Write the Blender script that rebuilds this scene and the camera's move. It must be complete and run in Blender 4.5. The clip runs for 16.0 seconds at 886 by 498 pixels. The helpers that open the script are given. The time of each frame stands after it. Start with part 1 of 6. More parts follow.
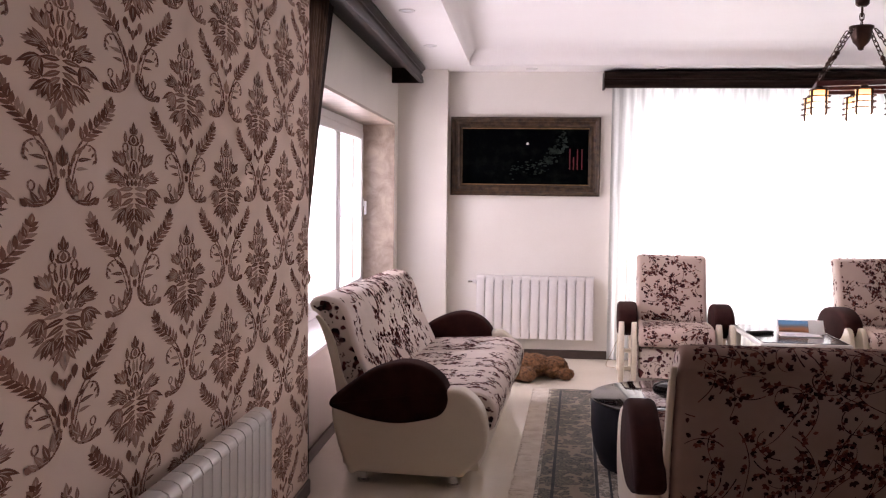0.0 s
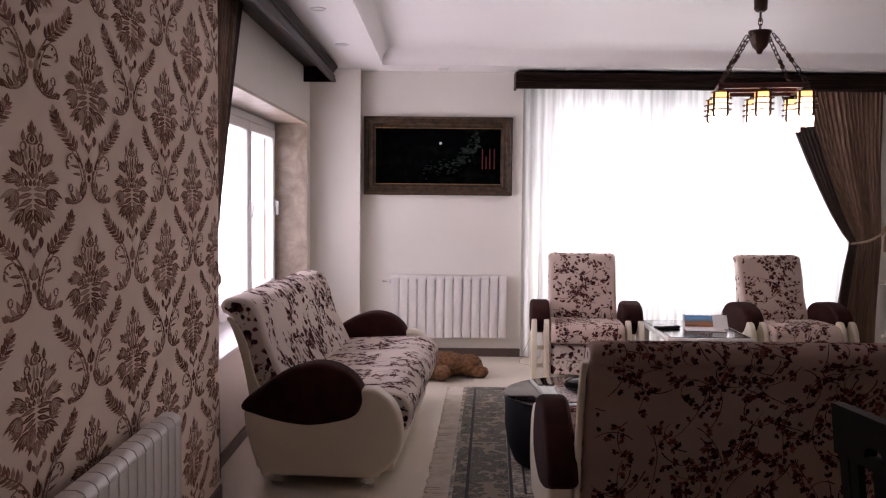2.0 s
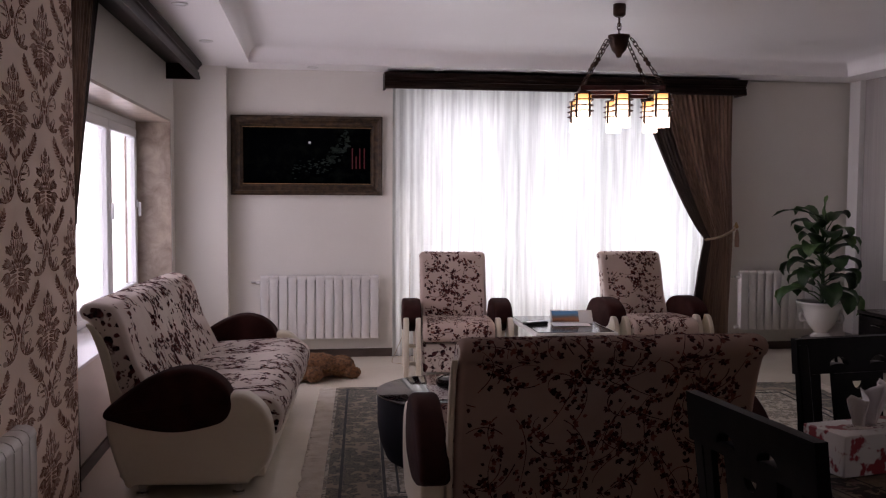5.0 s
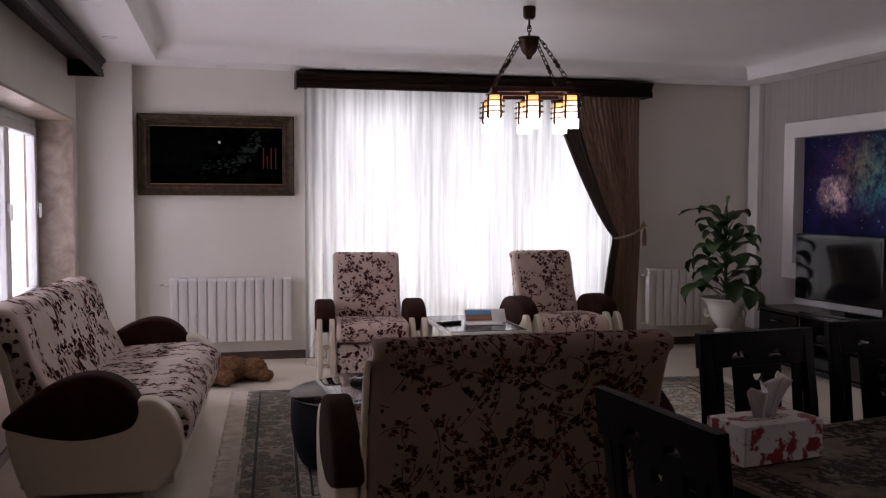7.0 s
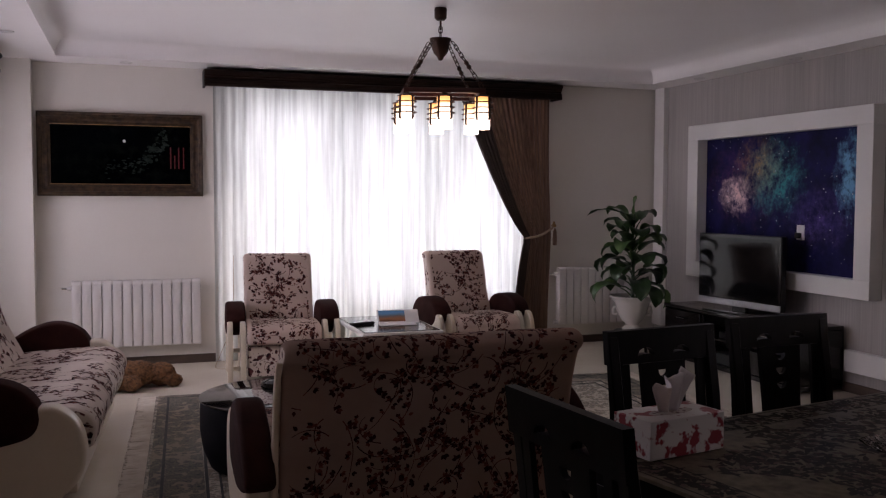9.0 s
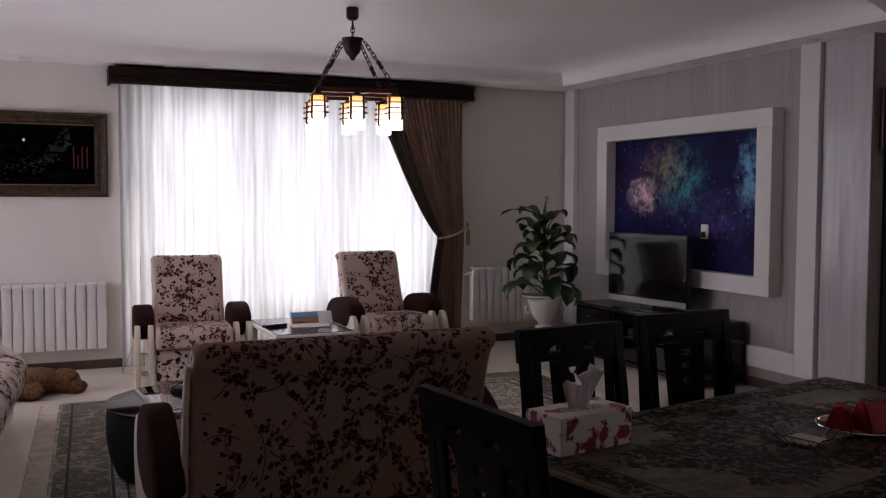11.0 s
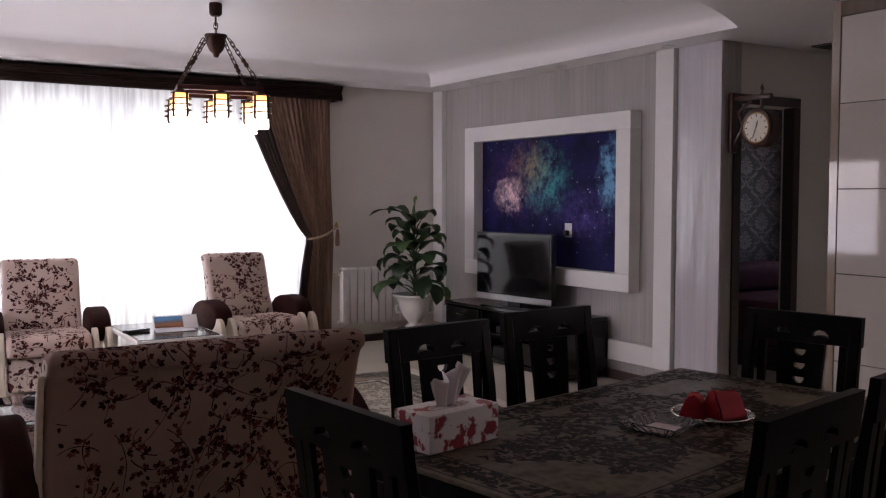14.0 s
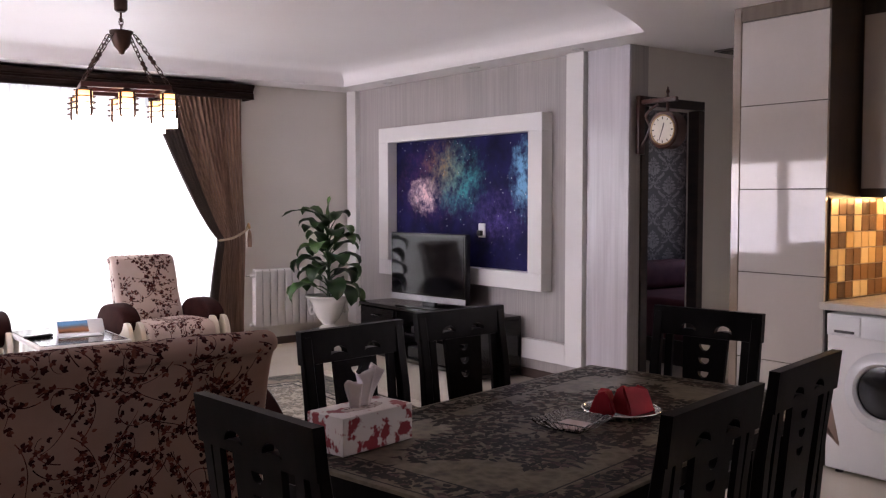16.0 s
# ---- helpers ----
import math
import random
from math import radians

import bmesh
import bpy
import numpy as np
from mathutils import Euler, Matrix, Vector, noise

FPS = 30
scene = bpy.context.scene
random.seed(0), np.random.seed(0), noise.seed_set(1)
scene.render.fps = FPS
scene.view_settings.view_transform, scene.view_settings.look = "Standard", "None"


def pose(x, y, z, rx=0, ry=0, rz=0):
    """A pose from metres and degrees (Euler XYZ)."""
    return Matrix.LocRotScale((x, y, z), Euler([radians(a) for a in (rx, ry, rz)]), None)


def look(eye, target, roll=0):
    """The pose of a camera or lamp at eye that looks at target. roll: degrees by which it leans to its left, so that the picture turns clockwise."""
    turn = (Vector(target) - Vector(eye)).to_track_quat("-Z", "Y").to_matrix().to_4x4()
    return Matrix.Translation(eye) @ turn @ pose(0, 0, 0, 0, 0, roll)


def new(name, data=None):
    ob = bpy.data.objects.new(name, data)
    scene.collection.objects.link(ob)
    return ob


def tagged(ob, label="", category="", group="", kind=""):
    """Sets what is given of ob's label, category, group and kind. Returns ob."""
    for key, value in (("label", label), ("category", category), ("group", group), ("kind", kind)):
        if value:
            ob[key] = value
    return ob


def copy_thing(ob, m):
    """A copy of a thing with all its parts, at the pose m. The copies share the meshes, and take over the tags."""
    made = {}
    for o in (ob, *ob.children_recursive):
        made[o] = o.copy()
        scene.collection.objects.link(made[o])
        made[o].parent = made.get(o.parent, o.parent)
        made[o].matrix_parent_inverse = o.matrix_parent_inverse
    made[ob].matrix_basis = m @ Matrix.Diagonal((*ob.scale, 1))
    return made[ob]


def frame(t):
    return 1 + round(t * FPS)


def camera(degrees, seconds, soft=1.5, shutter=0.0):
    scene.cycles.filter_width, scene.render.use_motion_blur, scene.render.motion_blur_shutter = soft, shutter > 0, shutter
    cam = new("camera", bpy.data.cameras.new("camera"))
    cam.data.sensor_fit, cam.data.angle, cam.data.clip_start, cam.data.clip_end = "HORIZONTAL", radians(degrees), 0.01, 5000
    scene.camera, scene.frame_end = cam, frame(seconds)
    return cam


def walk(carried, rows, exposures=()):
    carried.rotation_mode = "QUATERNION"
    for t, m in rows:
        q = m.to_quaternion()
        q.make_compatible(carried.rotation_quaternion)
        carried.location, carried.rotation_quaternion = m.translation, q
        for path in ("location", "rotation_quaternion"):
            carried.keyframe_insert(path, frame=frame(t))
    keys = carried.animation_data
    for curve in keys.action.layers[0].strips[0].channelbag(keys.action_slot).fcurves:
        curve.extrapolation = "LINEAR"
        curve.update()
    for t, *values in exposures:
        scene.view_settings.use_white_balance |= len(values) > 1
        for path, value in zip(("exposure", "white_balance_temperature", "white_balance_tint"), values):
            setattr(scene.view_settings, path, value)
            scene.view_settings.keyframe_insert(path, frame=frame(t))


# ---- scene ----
cam = camera(51.32, 16.0, 1.2)
EYE_Z = 1.46
PATH = [  # seconds, x, y, yaw, pitch, roll
    (0.0, -0.0067, 0.0723, 5.31, -3.42, -0.71),
    (0.5, -0.0050, 0.0724, 3.97, -3.40, -0.67),
    (1.0, -0.0035, 0.0725, 2.74, -3.40, -0.66),
    (1.5, -0.0017, 0.0726, 1.36, -3.38, -0.63),
    (2.0, -0.0000, 0.0726, 0.00, -3.39, -0.57),
    (2.5, 0.0017, 0.0726, -1.33, -3.40, -0.51),
    (3.0, 0.0034, 0.0725, -2.67, -3.39, -0.42),
    (3.5, 0.0051, 0.0724, -4.00, -3.38, -0.39),
    (4.0, 0.0068, 0.0723, -5.34, -3.37, -0.36),
    (6.5, 0.0150, 0.0710, -11.90, -3.33, -0.24),
    (7.0, 0.0167, 0.0706, -13.28, -3.32, -0.21),
    (7.5, 0.0183, 0.0702, -14.64, -3.31, -0.22),
    (8.0, 0.0200, 0.0698, -16.01, -3.30, -0.26),
    (8.5, 0.0216, 0.0693, -17.34, -3.28, -0.23),
    (9.0, 0.0232, 0.0688, -18.65, -3.27, -0.21),
    (11.5, 0.0310, 0.0656, -25.30, -3.22, -0.13),
    (12.0, 0.0325, 0.0649, -26.63, -3.22, -0.09),
    (12.5, 0.0340, 0.0641, -27.97, -3.22, -0.07),
    (13.0, 0.0356, 0.0633, -29.33, -3.22, -0.04),
    (13.5, 0.0370, 0.0624, -30.65, -3.21, -0.04),
    (14.0, 0.0385, 0.0616, -32.00, -3.21, -0.03),
    (14.5, 0.0399, 0.0607, -33.32, -3.19, -0.08),
    (15.0, 0.0413, 0.0597, -34.64, -3.18, -0.02),
    (15.5, 0.0426, 0.0587, -35.98, -3.19, -0.05),
    (16.0, 0.0440, 0.0578, -37.28, -3.18, 0.02),
]
EXPOSURES = [  # seconds, stops, kelvin, tint
    (0.0, 1.13, 7050, 37), (1.5, 0.73, 6950, 36), (3.5, 0.24, 6880, 35), (4.2, 0.06, 6830, 35), (7.0, -0.12, 6780, 34),
    (9.0, -0.13, 6780, 34), (11.5, -0.14, 6730, 34), (13.0, 0.14, 6730, 34), (14.5, 0.71, 6750, 33), (16.0, 1.29, 6720, 33)]
walk(cam, [(t, pose(x, y, EYE_Z, 90 + p, r, w)) for t, x, y, w, p, r in PATH], EXPOSURES)

# ---- plan of the room, metres ----
WALL_L, WALL_B, WALL_R = -1.17, 8.35, 5.12      # window wall, curtain wall, television wall
PAPER_X, PAPER_END = -1.05, 4.39                # wallpapered wall and its corner
SOFFIT, CEIL = 2.55, 2.73

# ---- world and light ----
world = bpy.data.worlds.new("World")
scene.world = world
world.use_nodes = True
wn = world.node_tree
sky = wn.nodes.new("ShaderNodeTexSky")
sky.sky_type, sky.sun_disc = "NISHITA", False
sky.sun_elevation, sky.sun_rotation = radians(48), radians(-20)
wn.links.new(sky.outputs[0], wn.nodes["Background"].inputs[0])
wn.nodes["Background"].inputs[1].default_value = 0.12


def lamp(name, kind, m, energy, colour, size=None, size_y=None):
    d = bpy.data.lights.new(name, kind)
    d.energy, d.color = energy, colour
    if kind == "AREA":
        d.shape, d.size, d.size_y = "RECTANGLE", size, size_y
    elif kind == "SUN":
        d.angle = radians(0.6)
    else:
        d.shadow_soft_size = size
    ob = new(name, d)
    ob.matrix_world = m
    return ob


lamp("sun", "SUN", look((0, 0, 0), (-0.5, -0.45, -1.0)), 2.5, (1, 0.95, 0.88))
# daylight standing in the openings of the two seen windows
lamp("daylight_back", "AREA", look((2.32, 8.62, 1.36), (2.32, 0, 1.1)), 78, (0.91, 0.96, 1.0), 2.86, 2.05)
lamp("daylight_left", "AREA", look((-1.75, 7.0, 1.32), (4, 6.6, 1.5)), 82, (0.89, 0.945, 1.0), 4.6, 1.8)
# fill for the damask wall, through an added window out of view
lamp("daylight_kitchen", "AREA", look((5.95, 0.55, 1.6), (0, 1.2, 1.3)), 12.5, (0.95, 0.97, 1.0), 1.6, 1.3)
# added fill for the bedroom, its source assumed and hidden from view
lamp("daylight_bedroom", "AREA", look((8.2, 5.35, 1.5), (5, 5.35, 1.2)), 0.8, (0.93, 0.96, 1.0), 1.1, 1.2)


# ---- materials ----
class Mat:
    """A node material with a Principled shader and short ways to add nodes."""

    def __init__(self, name, colour=(0.5, 0.5, 0.5), rough=0.5, metal=0.0, **more):
        self.m = bpy.data.materials.new(name)
        self.m.use_nodes = True
        self.t = self.m.node_tree
        self.b = self.t.nodes["Principled BSDF"]
        self.b.inputs["Base Color"].default_value = (*colour, 1)
        self.b.inputs["Roughness"].default_value = rough
        self.b.inputs["Metallic"].default_value = metal
        for key, value in more.items():
            self.b.inputs[key.replace("_", " ")].default_value = value

    def node(self, kind, **inputs):
        n = self.t.nodes.new(kind)
        for key, value in inputs.items():
            self.put(n.inputs[key.replace("_", " ")], value)
        return n

    def put(self, socket, value):
        if isinstance(value, bpy.types.NodeSocket):
            self.t.links.new(value, socket)
        elif isinstance(value, tuple) and len(value) == 3 and socket.type == "RGBA":
            socket.default_value = (*value, 1)
        else:
            socket.default_value = value

    def coord(self, scale=(1, 1, 1), rot=(0, 0, 0), which="Object"):
        c = self.t.nodes.new("ShaderNodeTexCoord")
        mp = self.t.nodes.new("ShaderNodeMapping")
        self.t.links.new(c.outputs[which], mp.inputs[0])
        mp.inputs["Scale"].default_value = scale
        mp.inputs["Rotation"].default_value = rot
        return mp.outputs[0]

    def noise(self, scale, detail=4.0, rough=0.6, vec=None, distortion=0.0):
        n = self.node("ShaderNodeTexNoise", Scale=scale, Detail=detail, Roughness=rough, Distortion=distortion)
        self.t.links.new(vec if vec is not None else self.coord(), n.inputs["Vector"])
        return n.outputs["Fac"]

    def voronoi(self, scale, vec=None, feature="F1", out="Distance", randomness=1.0):
        n = self.t.nodes.new("ShaderNodeTexVoronoi")
        n.feature = feature
        n.inputs["Scale"].default_value = scale
        n.inputs["Randomness"].default_value = randomness
        self.t.links.new(vec if vec is not None else self.coord(), n.inputs["Vector"])
        return n.outputs[out]

    def ramp(self, fac, *stops):
        n = self.t.nodes.new("ShaderNodeValToRGB")
        e = n.color_ramp.elements
        while len(e) < len(stops):
            e.new(0.5)
        for el, (p, c) in zip(e, stops):
            el.position = p
            el.color = (*c, 1) if isinstance(c, tuple) else (c, c, c, 1)
        self.put(n.inputs[0], fac)
        return n.outputs[0]

    def math(self, op, a, b=0.0):
        n = self.t.nodes.new("ShaderNodeMath")
        n.operation = op
        self.put(n.inputs[0], a)
        self.put(n.inputs[1], b)
        return n.outputs[0]

    def mix(self, fac, a, b, blend="MIX"):
        n = self.t.nodes.new("ShaderNodeMix")
        n.data_type, n.blend_type = "RGBA", blend
        self.put(n.inputs[0], fac)
        self.put(n.inputs[6], a)
        self.put(n.inputs[7], b)
        return n.outputs[2]

    def colour(self, v):
        self.put(self.b.inputs["Base Color"], v)
        return self

    def rough(self, v):
        self.put(self.b.inputs["Roughness"], v)
        return self

    def bump(self, h, strength=0.2, dist=0.002):
        n = self.node("ShaderNodeBump", Strength=strength, Distance=dist)
        self.put(n.inputs["Height"], h)
        self.t.links.new(n.outputs[0], self.b.inputs["Normal"])
        return self


def varied(name, a, b, scale, rough=0.5, metal=0.0, grain=60.0, bump=0.15, dist=0.001, stretch=(1, 1, 1), **more):
    """A surface with large soft variation between two colours, fine grain and relief."""
    m = Mat(name, a, rough, metal, **more)
    v = m.coord(stretch)
    big = m.noise(scale, 3, 0.55, v)
    fine = m.noise(grain, 3, 0.6, v)
    m.colour(m.mix(m.ramp(m.math("ADD", m.math("MULTIPLY", big, 0.75), m.math("MULTIPLY", fine, 0.25)), (0.35, 0.0), (0.65, 1.0)), a, b))
    m.rough(m.math("ADD", m.math("MULTIPLY", m.math("SUBTRACT", fine, 0.5), 0.12), rough))
    m.bump(fine, bump, dist)
    return m.m


M = {}
M["plaster"] = varied("plaster_offwhite", (0.71, 0.672, 0.62), (0.76, 0.725, 0.672), 1.3, 0.75, grain=90)
M["ceiling"] = varied("ceiling_paint", (0.89, 0.865, 0.86), (0.93, 0.91, 0.905), 0.8, 0.42, grain=40, bump=0.05)
M["white_gloss"] = varied("white_lacquer", (0.74, 0.71, 0.68), (0.79, 0.765, 0.73), 2.0, 0.25, grain=50, bump=0.02)
M["white_panel"] = varied("white_panel_paint", (0.76, 0.745, 0.73), (0.81, 0.795, 0.78), 2.0, 0.5, grain=70, bump=0.05)
M["pvc"] = varied("white_window_pvc", (0.78, 0.79, 0.80), (0.83, 0.83, 0.84), 2.0, 0.3, grain=60, bump=0.03)
M["radiator"] = varied("white_radiator_enamel", (0.72, 0.69, 0.67), (0.77, 0.74, 0.72), 3.0, 0.22, grain=60, bump=0.04)
M["dark_wood"] = varied("dark_stained_wood", (0.018, 0.009, 0.007), (0.04, 0.02, 0.015), 3.0, 0.32, grain=40, stretch=(8, 1, 8), bump=0.1)
M["pelmet"] = varied("dark_walnut_pelmet", (0.011, 0.006, 0.005), (0.026, 0.014, 0.011), 3.0, 0.42, grain=60, stretch=(1, 9, 9), bump=0.15, Specular_IOR_Level=0.08)
M["black_wood"] = varied("black_lacquered_wood", (0.0035, 0.003, 0.003), (0.007, 0.0055, 0.0055), 5.0, 0.33, grain=70, stretch=(6, 6, 1), bump=0.08, Specular_IOR_Level=0.05)
M["black_gloss"] = varied("black_gloss", (0.008, 0.007, 0.007), (0.014, 0.012, 0.012), 4.0, 0.14, grain=50, bump=0.02)
M["dark_glass"] = varied("dark_mirror_glass", (0.010, 0.009, 0.010), (0.016, 0.014, 0.015), 4.0, 0.07, grain=30, bump=0.004, Specular_IOR_Level=0.9)
M["black_plastic"] = varied("black_plastic", (0.012, 0.012, 0.013), (0.02, 0.02, 0.021), 6.0, 0.35, grain=200)
M["skirting"] = varied("brown_skirting", (0.06, 0.04, 0.032), (0.10, 0.068, 0.054), 4.0, 0.35, grain=60, stretch=(1, 1, 8))
M["chrome"] = Mat("chrome", (0.75, 0.75, 0.75), 0.12, 1.0).m
M["iron"] = varied("bronzed_iron", (0.035, 0.018, 0.013), (0.07, 0.036, 0.025), 12.0, 0.4, 0.7, grain=120)
M["brass"] = varied("antique_brass", (0.32, 0.2, 0.09), (0.45, 0.3, 0.14), 14.0, 0.35, 0.9, grain=120)


def floor_material():
    m = Mat("cream_ceramic_tile", (0.62, 0.56, 0.48), 0.16)
    v = m.coord()
    cloud = m.noise(1.6, 5, 0.6, v)
    fine = m.noise(35, 4, 0.6, v)
    m.colour(m.mix(m.ramp(cloud, (0.3, 0.0), (0.7, 1.0)), (0.74, 0.665, 0.55), (0.82, 0.75, 0.64)))
    m.rough(m.math("ADD", m.math("MULTIPLY", fine, 0.14), 0.12))
    return m.m


def streaked_paper():
    """Grey wallpaper with fine upright streaks."""
    m = Mat("grey_streaked_wallpaper", (0.4, 0.38, 0.38), 0.55)
    v = m.coord((1, 1, 0.02))
    a = m.noise(70, 3, 0.7, v)
    b = m.noise(9, 3, 0.6, v)
    f = m.math("ADD", m.math("MULTIPLY", a, 0.6), m.math("MULTIPLY", b, 0.4))
    m.colour(m.mix(m.ramp(f, (0.36, 0.0), (0.64, 1.0)), (0.355, 0.33, 0.318), (0.475, 0.442, 0.428)))
    m.rough(m.ramp(a, (0.35, 0.35), (0.65, 0.6)))
    m.bump(a, 0.25, 0.001)
    return m.m


def marble():
    m = Mat("brown_travertine", (0.4, 0.3, 0.22), 0.3)
    v = m.coord()
    a = m.noise(7, 8, 0.65, v, 0.6)
    b = m.noise(45, 4, 0.7, v)
    c = m.mix(m.ramp(a, (0.35, 0.0), (0.62, 1.0)), (0.22, 0.155, 0.12), (0.44, 0.35, 0.28))
    m.colour(m.mix(m.math("MULTIPLY", b, 0.35), c, (0.5, 0.43, 0.36)))
    return m.m


M["floor"], M["streaked"], M["marble"] = floor_material(), streaked_paper(), marble()


def glass_material(name, colour=(1, 1, 1), rough=0.0):
    m = Mat(name, colour, rough)
    m.b.inputs["Transmission Weight"].default_value = 1.0
    m.b.inputs["IOR"].default_value = 1.45
    return m.m


M["glass"] = glass_material("clear_glass")


def sheer_material():
    """White voile: light scatters through it; upright colour streaks paint in the folds' shading."""
    m = Mat("white_voile", (0.9, 0.88, 0.86), 0.8)
    # light and dark of the folds, painted as upright streaks
    fold_shade = m.noise(24, 4, 0.7, m.coord((1, 1, 0.03)))
    tr = m.node("ShaderNodeBsdfTranslucent", Color=m.ramp(fold_shade, (0.36, (0.265, 0.30, 0.29)), (0.60, (0.55, 0.61, 0.58))))
    tp = m.node("ShaderNodeBsdfTransparent", Color=(0.96, 0.96, 0.96))
    mix1 = m.t.nodes.new("ShaderNodeMixShader")
    mix2 = m.t.nodes.new("ShaderNodeMixShader")
    mix1.inputs[0].default_value = 0.6
    mix2.inputs[0].default_value = 0.03
    m.t.links.new(m.b.outputs[0], mix1.inputs[1])
    m.t.links.new(tr.outputs[0], mix1.inputs[2])
    m.t.links.new(mix1.outputs[0], mix2.inputs[1])
    m.t.links.new(tp.outputs[0], mix2.inputs[2])
    m.t.links.new(mix2.outputs[0], m.t.nodes["Material Output"].inputs[0])
    return m.m


M["sheer"] = sheer_material()


# ---- mesh tools ----
def box(bm, x0, x1, y0, y1, z0, z1, bevel=0.0, seg=2):
    m = Matrix.LocRotScale(((x0 + x1) / 2, (y0 + y1) / 2, (z0 + z1) / 2), None, (x1 - x0, y1 - y0, z1 - z0))
    r = bmesh.ops.create_cube(bm, size=1, matrix=m)
    if bevel:
        edges = list({e for v in r["verts"] for e in v.link_edges})
        bmesh.ops.bevel(bm, geom=edges, offset=bevel, segments=seg, profile=0.5, affect="EDGES")
    return bm


def prism(bm, pts, a, b, axis="y", bevel=0.0, seg=2):
    """A flat outline (two coordinates, the other axes in order) pulled from a to b along the axis."""
    def place(p, h):
        return {"x": (h, p[0], p[1]), "y": (p[0], h, p[1]), "z": (p[0], p[1], h)}[axis]
    lo = [bm.verts.new(place(p, a)) for p in pts]
    hi = [bm.verts.new(place(p, b)) for p in pts]
    faces = [bm.faces.new(lo), bm.faces.new(hi[::-1])]
    n = len(pts)
    for i in range(n):
        faces.append(bm.faces.new((lo[i], hi[i], hi[(i + 1) % n], lo[(i + 1) % n])))
    bmesh.ops.recalc_face_normals(bm, faces=faces)
    if bevel:
        edges = list({e for f in faces[:2] for e in f.edges})
        bmesh.ops.bevel(bm, geom=edges, offset=bevel, segments=seg, profile=0.5, affect="EDGES")
    return bm


def lathe(bm, profile, seg=32, centre=(0, 0, 0), sx=1.0, sy=1.0):
    """Turns (radius, height) pairs about z."""
    rings = []
    for r, z in profile:
        if r < 1e-5:
            rings.append([bm.verts.new((centre[0], centre[1], centre[2] + z))])
        else:
            rings.append([bm.verts.new((centre[0] + r * sx * math.cos(2 * math.pi * i / seg), centre[1] + r * sy * math.sin(2 * math.pi * i / seg), centre[2] + z)) for i in range(seg)])
    for a, b in zip(rings, rings[1:]):
        for i in range(seg):
            j = (i + 1) % seg
            if len(a) == 1 and len(b) == 1:
                continue
            if len(a) == 1:
                bm.faces.new((a[0], b[i], b[j]))
            elif len(b) == 1:
                bm.faces.new((a[i], b[0], a[j]))
            else:
                bm.faces.new((a[i], b[i], b[j], a[j]))
    bmesh.ops.recalc_face_normals(bm, faces=bm.faces[:])
    return bm


def tube(bm, pts, radius, seg=8, closed=False):
    """A round bar along a line of points; radius may be a list."""
    pts = [Vector(p) for p in pts]
    n = len(pts)
    rings = []
    up = Vector((0.123, 0.2, 0.97))
    for i, p in enumerate(pts):
        a = pts[i - 1] if i or closed else p
        b = pts[(i + 1) % n] if i < n - 1 or closed else p
        d = (b - a).normalized()
        s = d.cross(up)
        if s.length < 1e-3:
            s = d.cross(Vector((1, 0, 0)))
        s.normalize()
        u = s.cross(d)
        r = radius[i] if isinstance(radius, (list, tuple)) else radius
        rings.append([bm.verts.new(p + r * (math.cos(2 * math.pi * k / seg) * s + math.sin(2 * math.pi * k / seg) * u)) for k in range(seg)])
    for i in range(n if closed else n - 1):
        a, b = rings[i], rings[(i + 1) % n]
        for k in range(seg):
            bm.faces.new((a[k], a[(k + 1) % seg], b[(k + 1) % seg], b[k]))
    if not closed:
        bm.faces.new(rings[0][::-1])
        bm.faces.new(rings[-1])
    return bm


def spline(pts, n=24, closed=False):
    """A smooth line through points (Catmull-Rom)."""
    p = [Vector(q) for q in pts]
    out = []
    k = len(p)
    spans = k if closed else k - 1
    for s in range(spans):
        if closed:
            a, b, c, d = p[(s - 1) % k], p[s], p[(s + 1) % k], p[(s + 2) % k]
        else:
            a, b, c, d = p[max(s - 1, 0)], p[s], p[s + 1], p[min(s + 2, k - 1)]
        m = max(2, n // spans)
        for i in range(m):
            t = i / m
            out.append(0.5 * ((2 * b) + (c - a) * t + (2 * a - 5 * b + 4 * c - d) * t * t + (3 * b - a - 3 * c + d) * t ** 3))
    if not closed:
        out.append(p[-1])
    return out


def mesh_of(name, bm, material, smooth=None):
    bm.normal_update()
    me = bpy.data.meshes.new(name)
    bm.to_mesh(me)
    bm.free()
    for m in material if isinstance(material, (list, tuple)) else (material,):
        me.materials.append(m)
    if smooth:
        me.polygons.foreach_set("use_smooth", [True] * len(me.polygons))
        me.set_sharp_from_angle(angle=radians(smooth))
    return me


def part(name, bm, material, parent=None, label="", smooth=40):
    ob = new(name, mesh_of(name, bm, material, smooth))
    ob.parent = parent
    return tagged(ob, label)


def structure(name, bm, material, label="", category="", smooth=40):
    return tagged(part(name, bm, material, None, label, smooth), category=category, kind="structure")


def thing(name, m, label, category, group=""):
    ob = new(name)
    ob.matrix_basis = m
    ob.empty_display_size = 0.1
    return tagged(ob, label, category, group)


B = bmesh.new

# ---- structure ----
HALL_Y = 4.51                   # where the television wall ends
bm = box(B(), -1.6, 9.0, -6.2, WALL_B + 0.3, -0.15, 0.0)
floor = structure("floor", bm, M["floor"], "glossy cream ceramic tile floor", "floor")

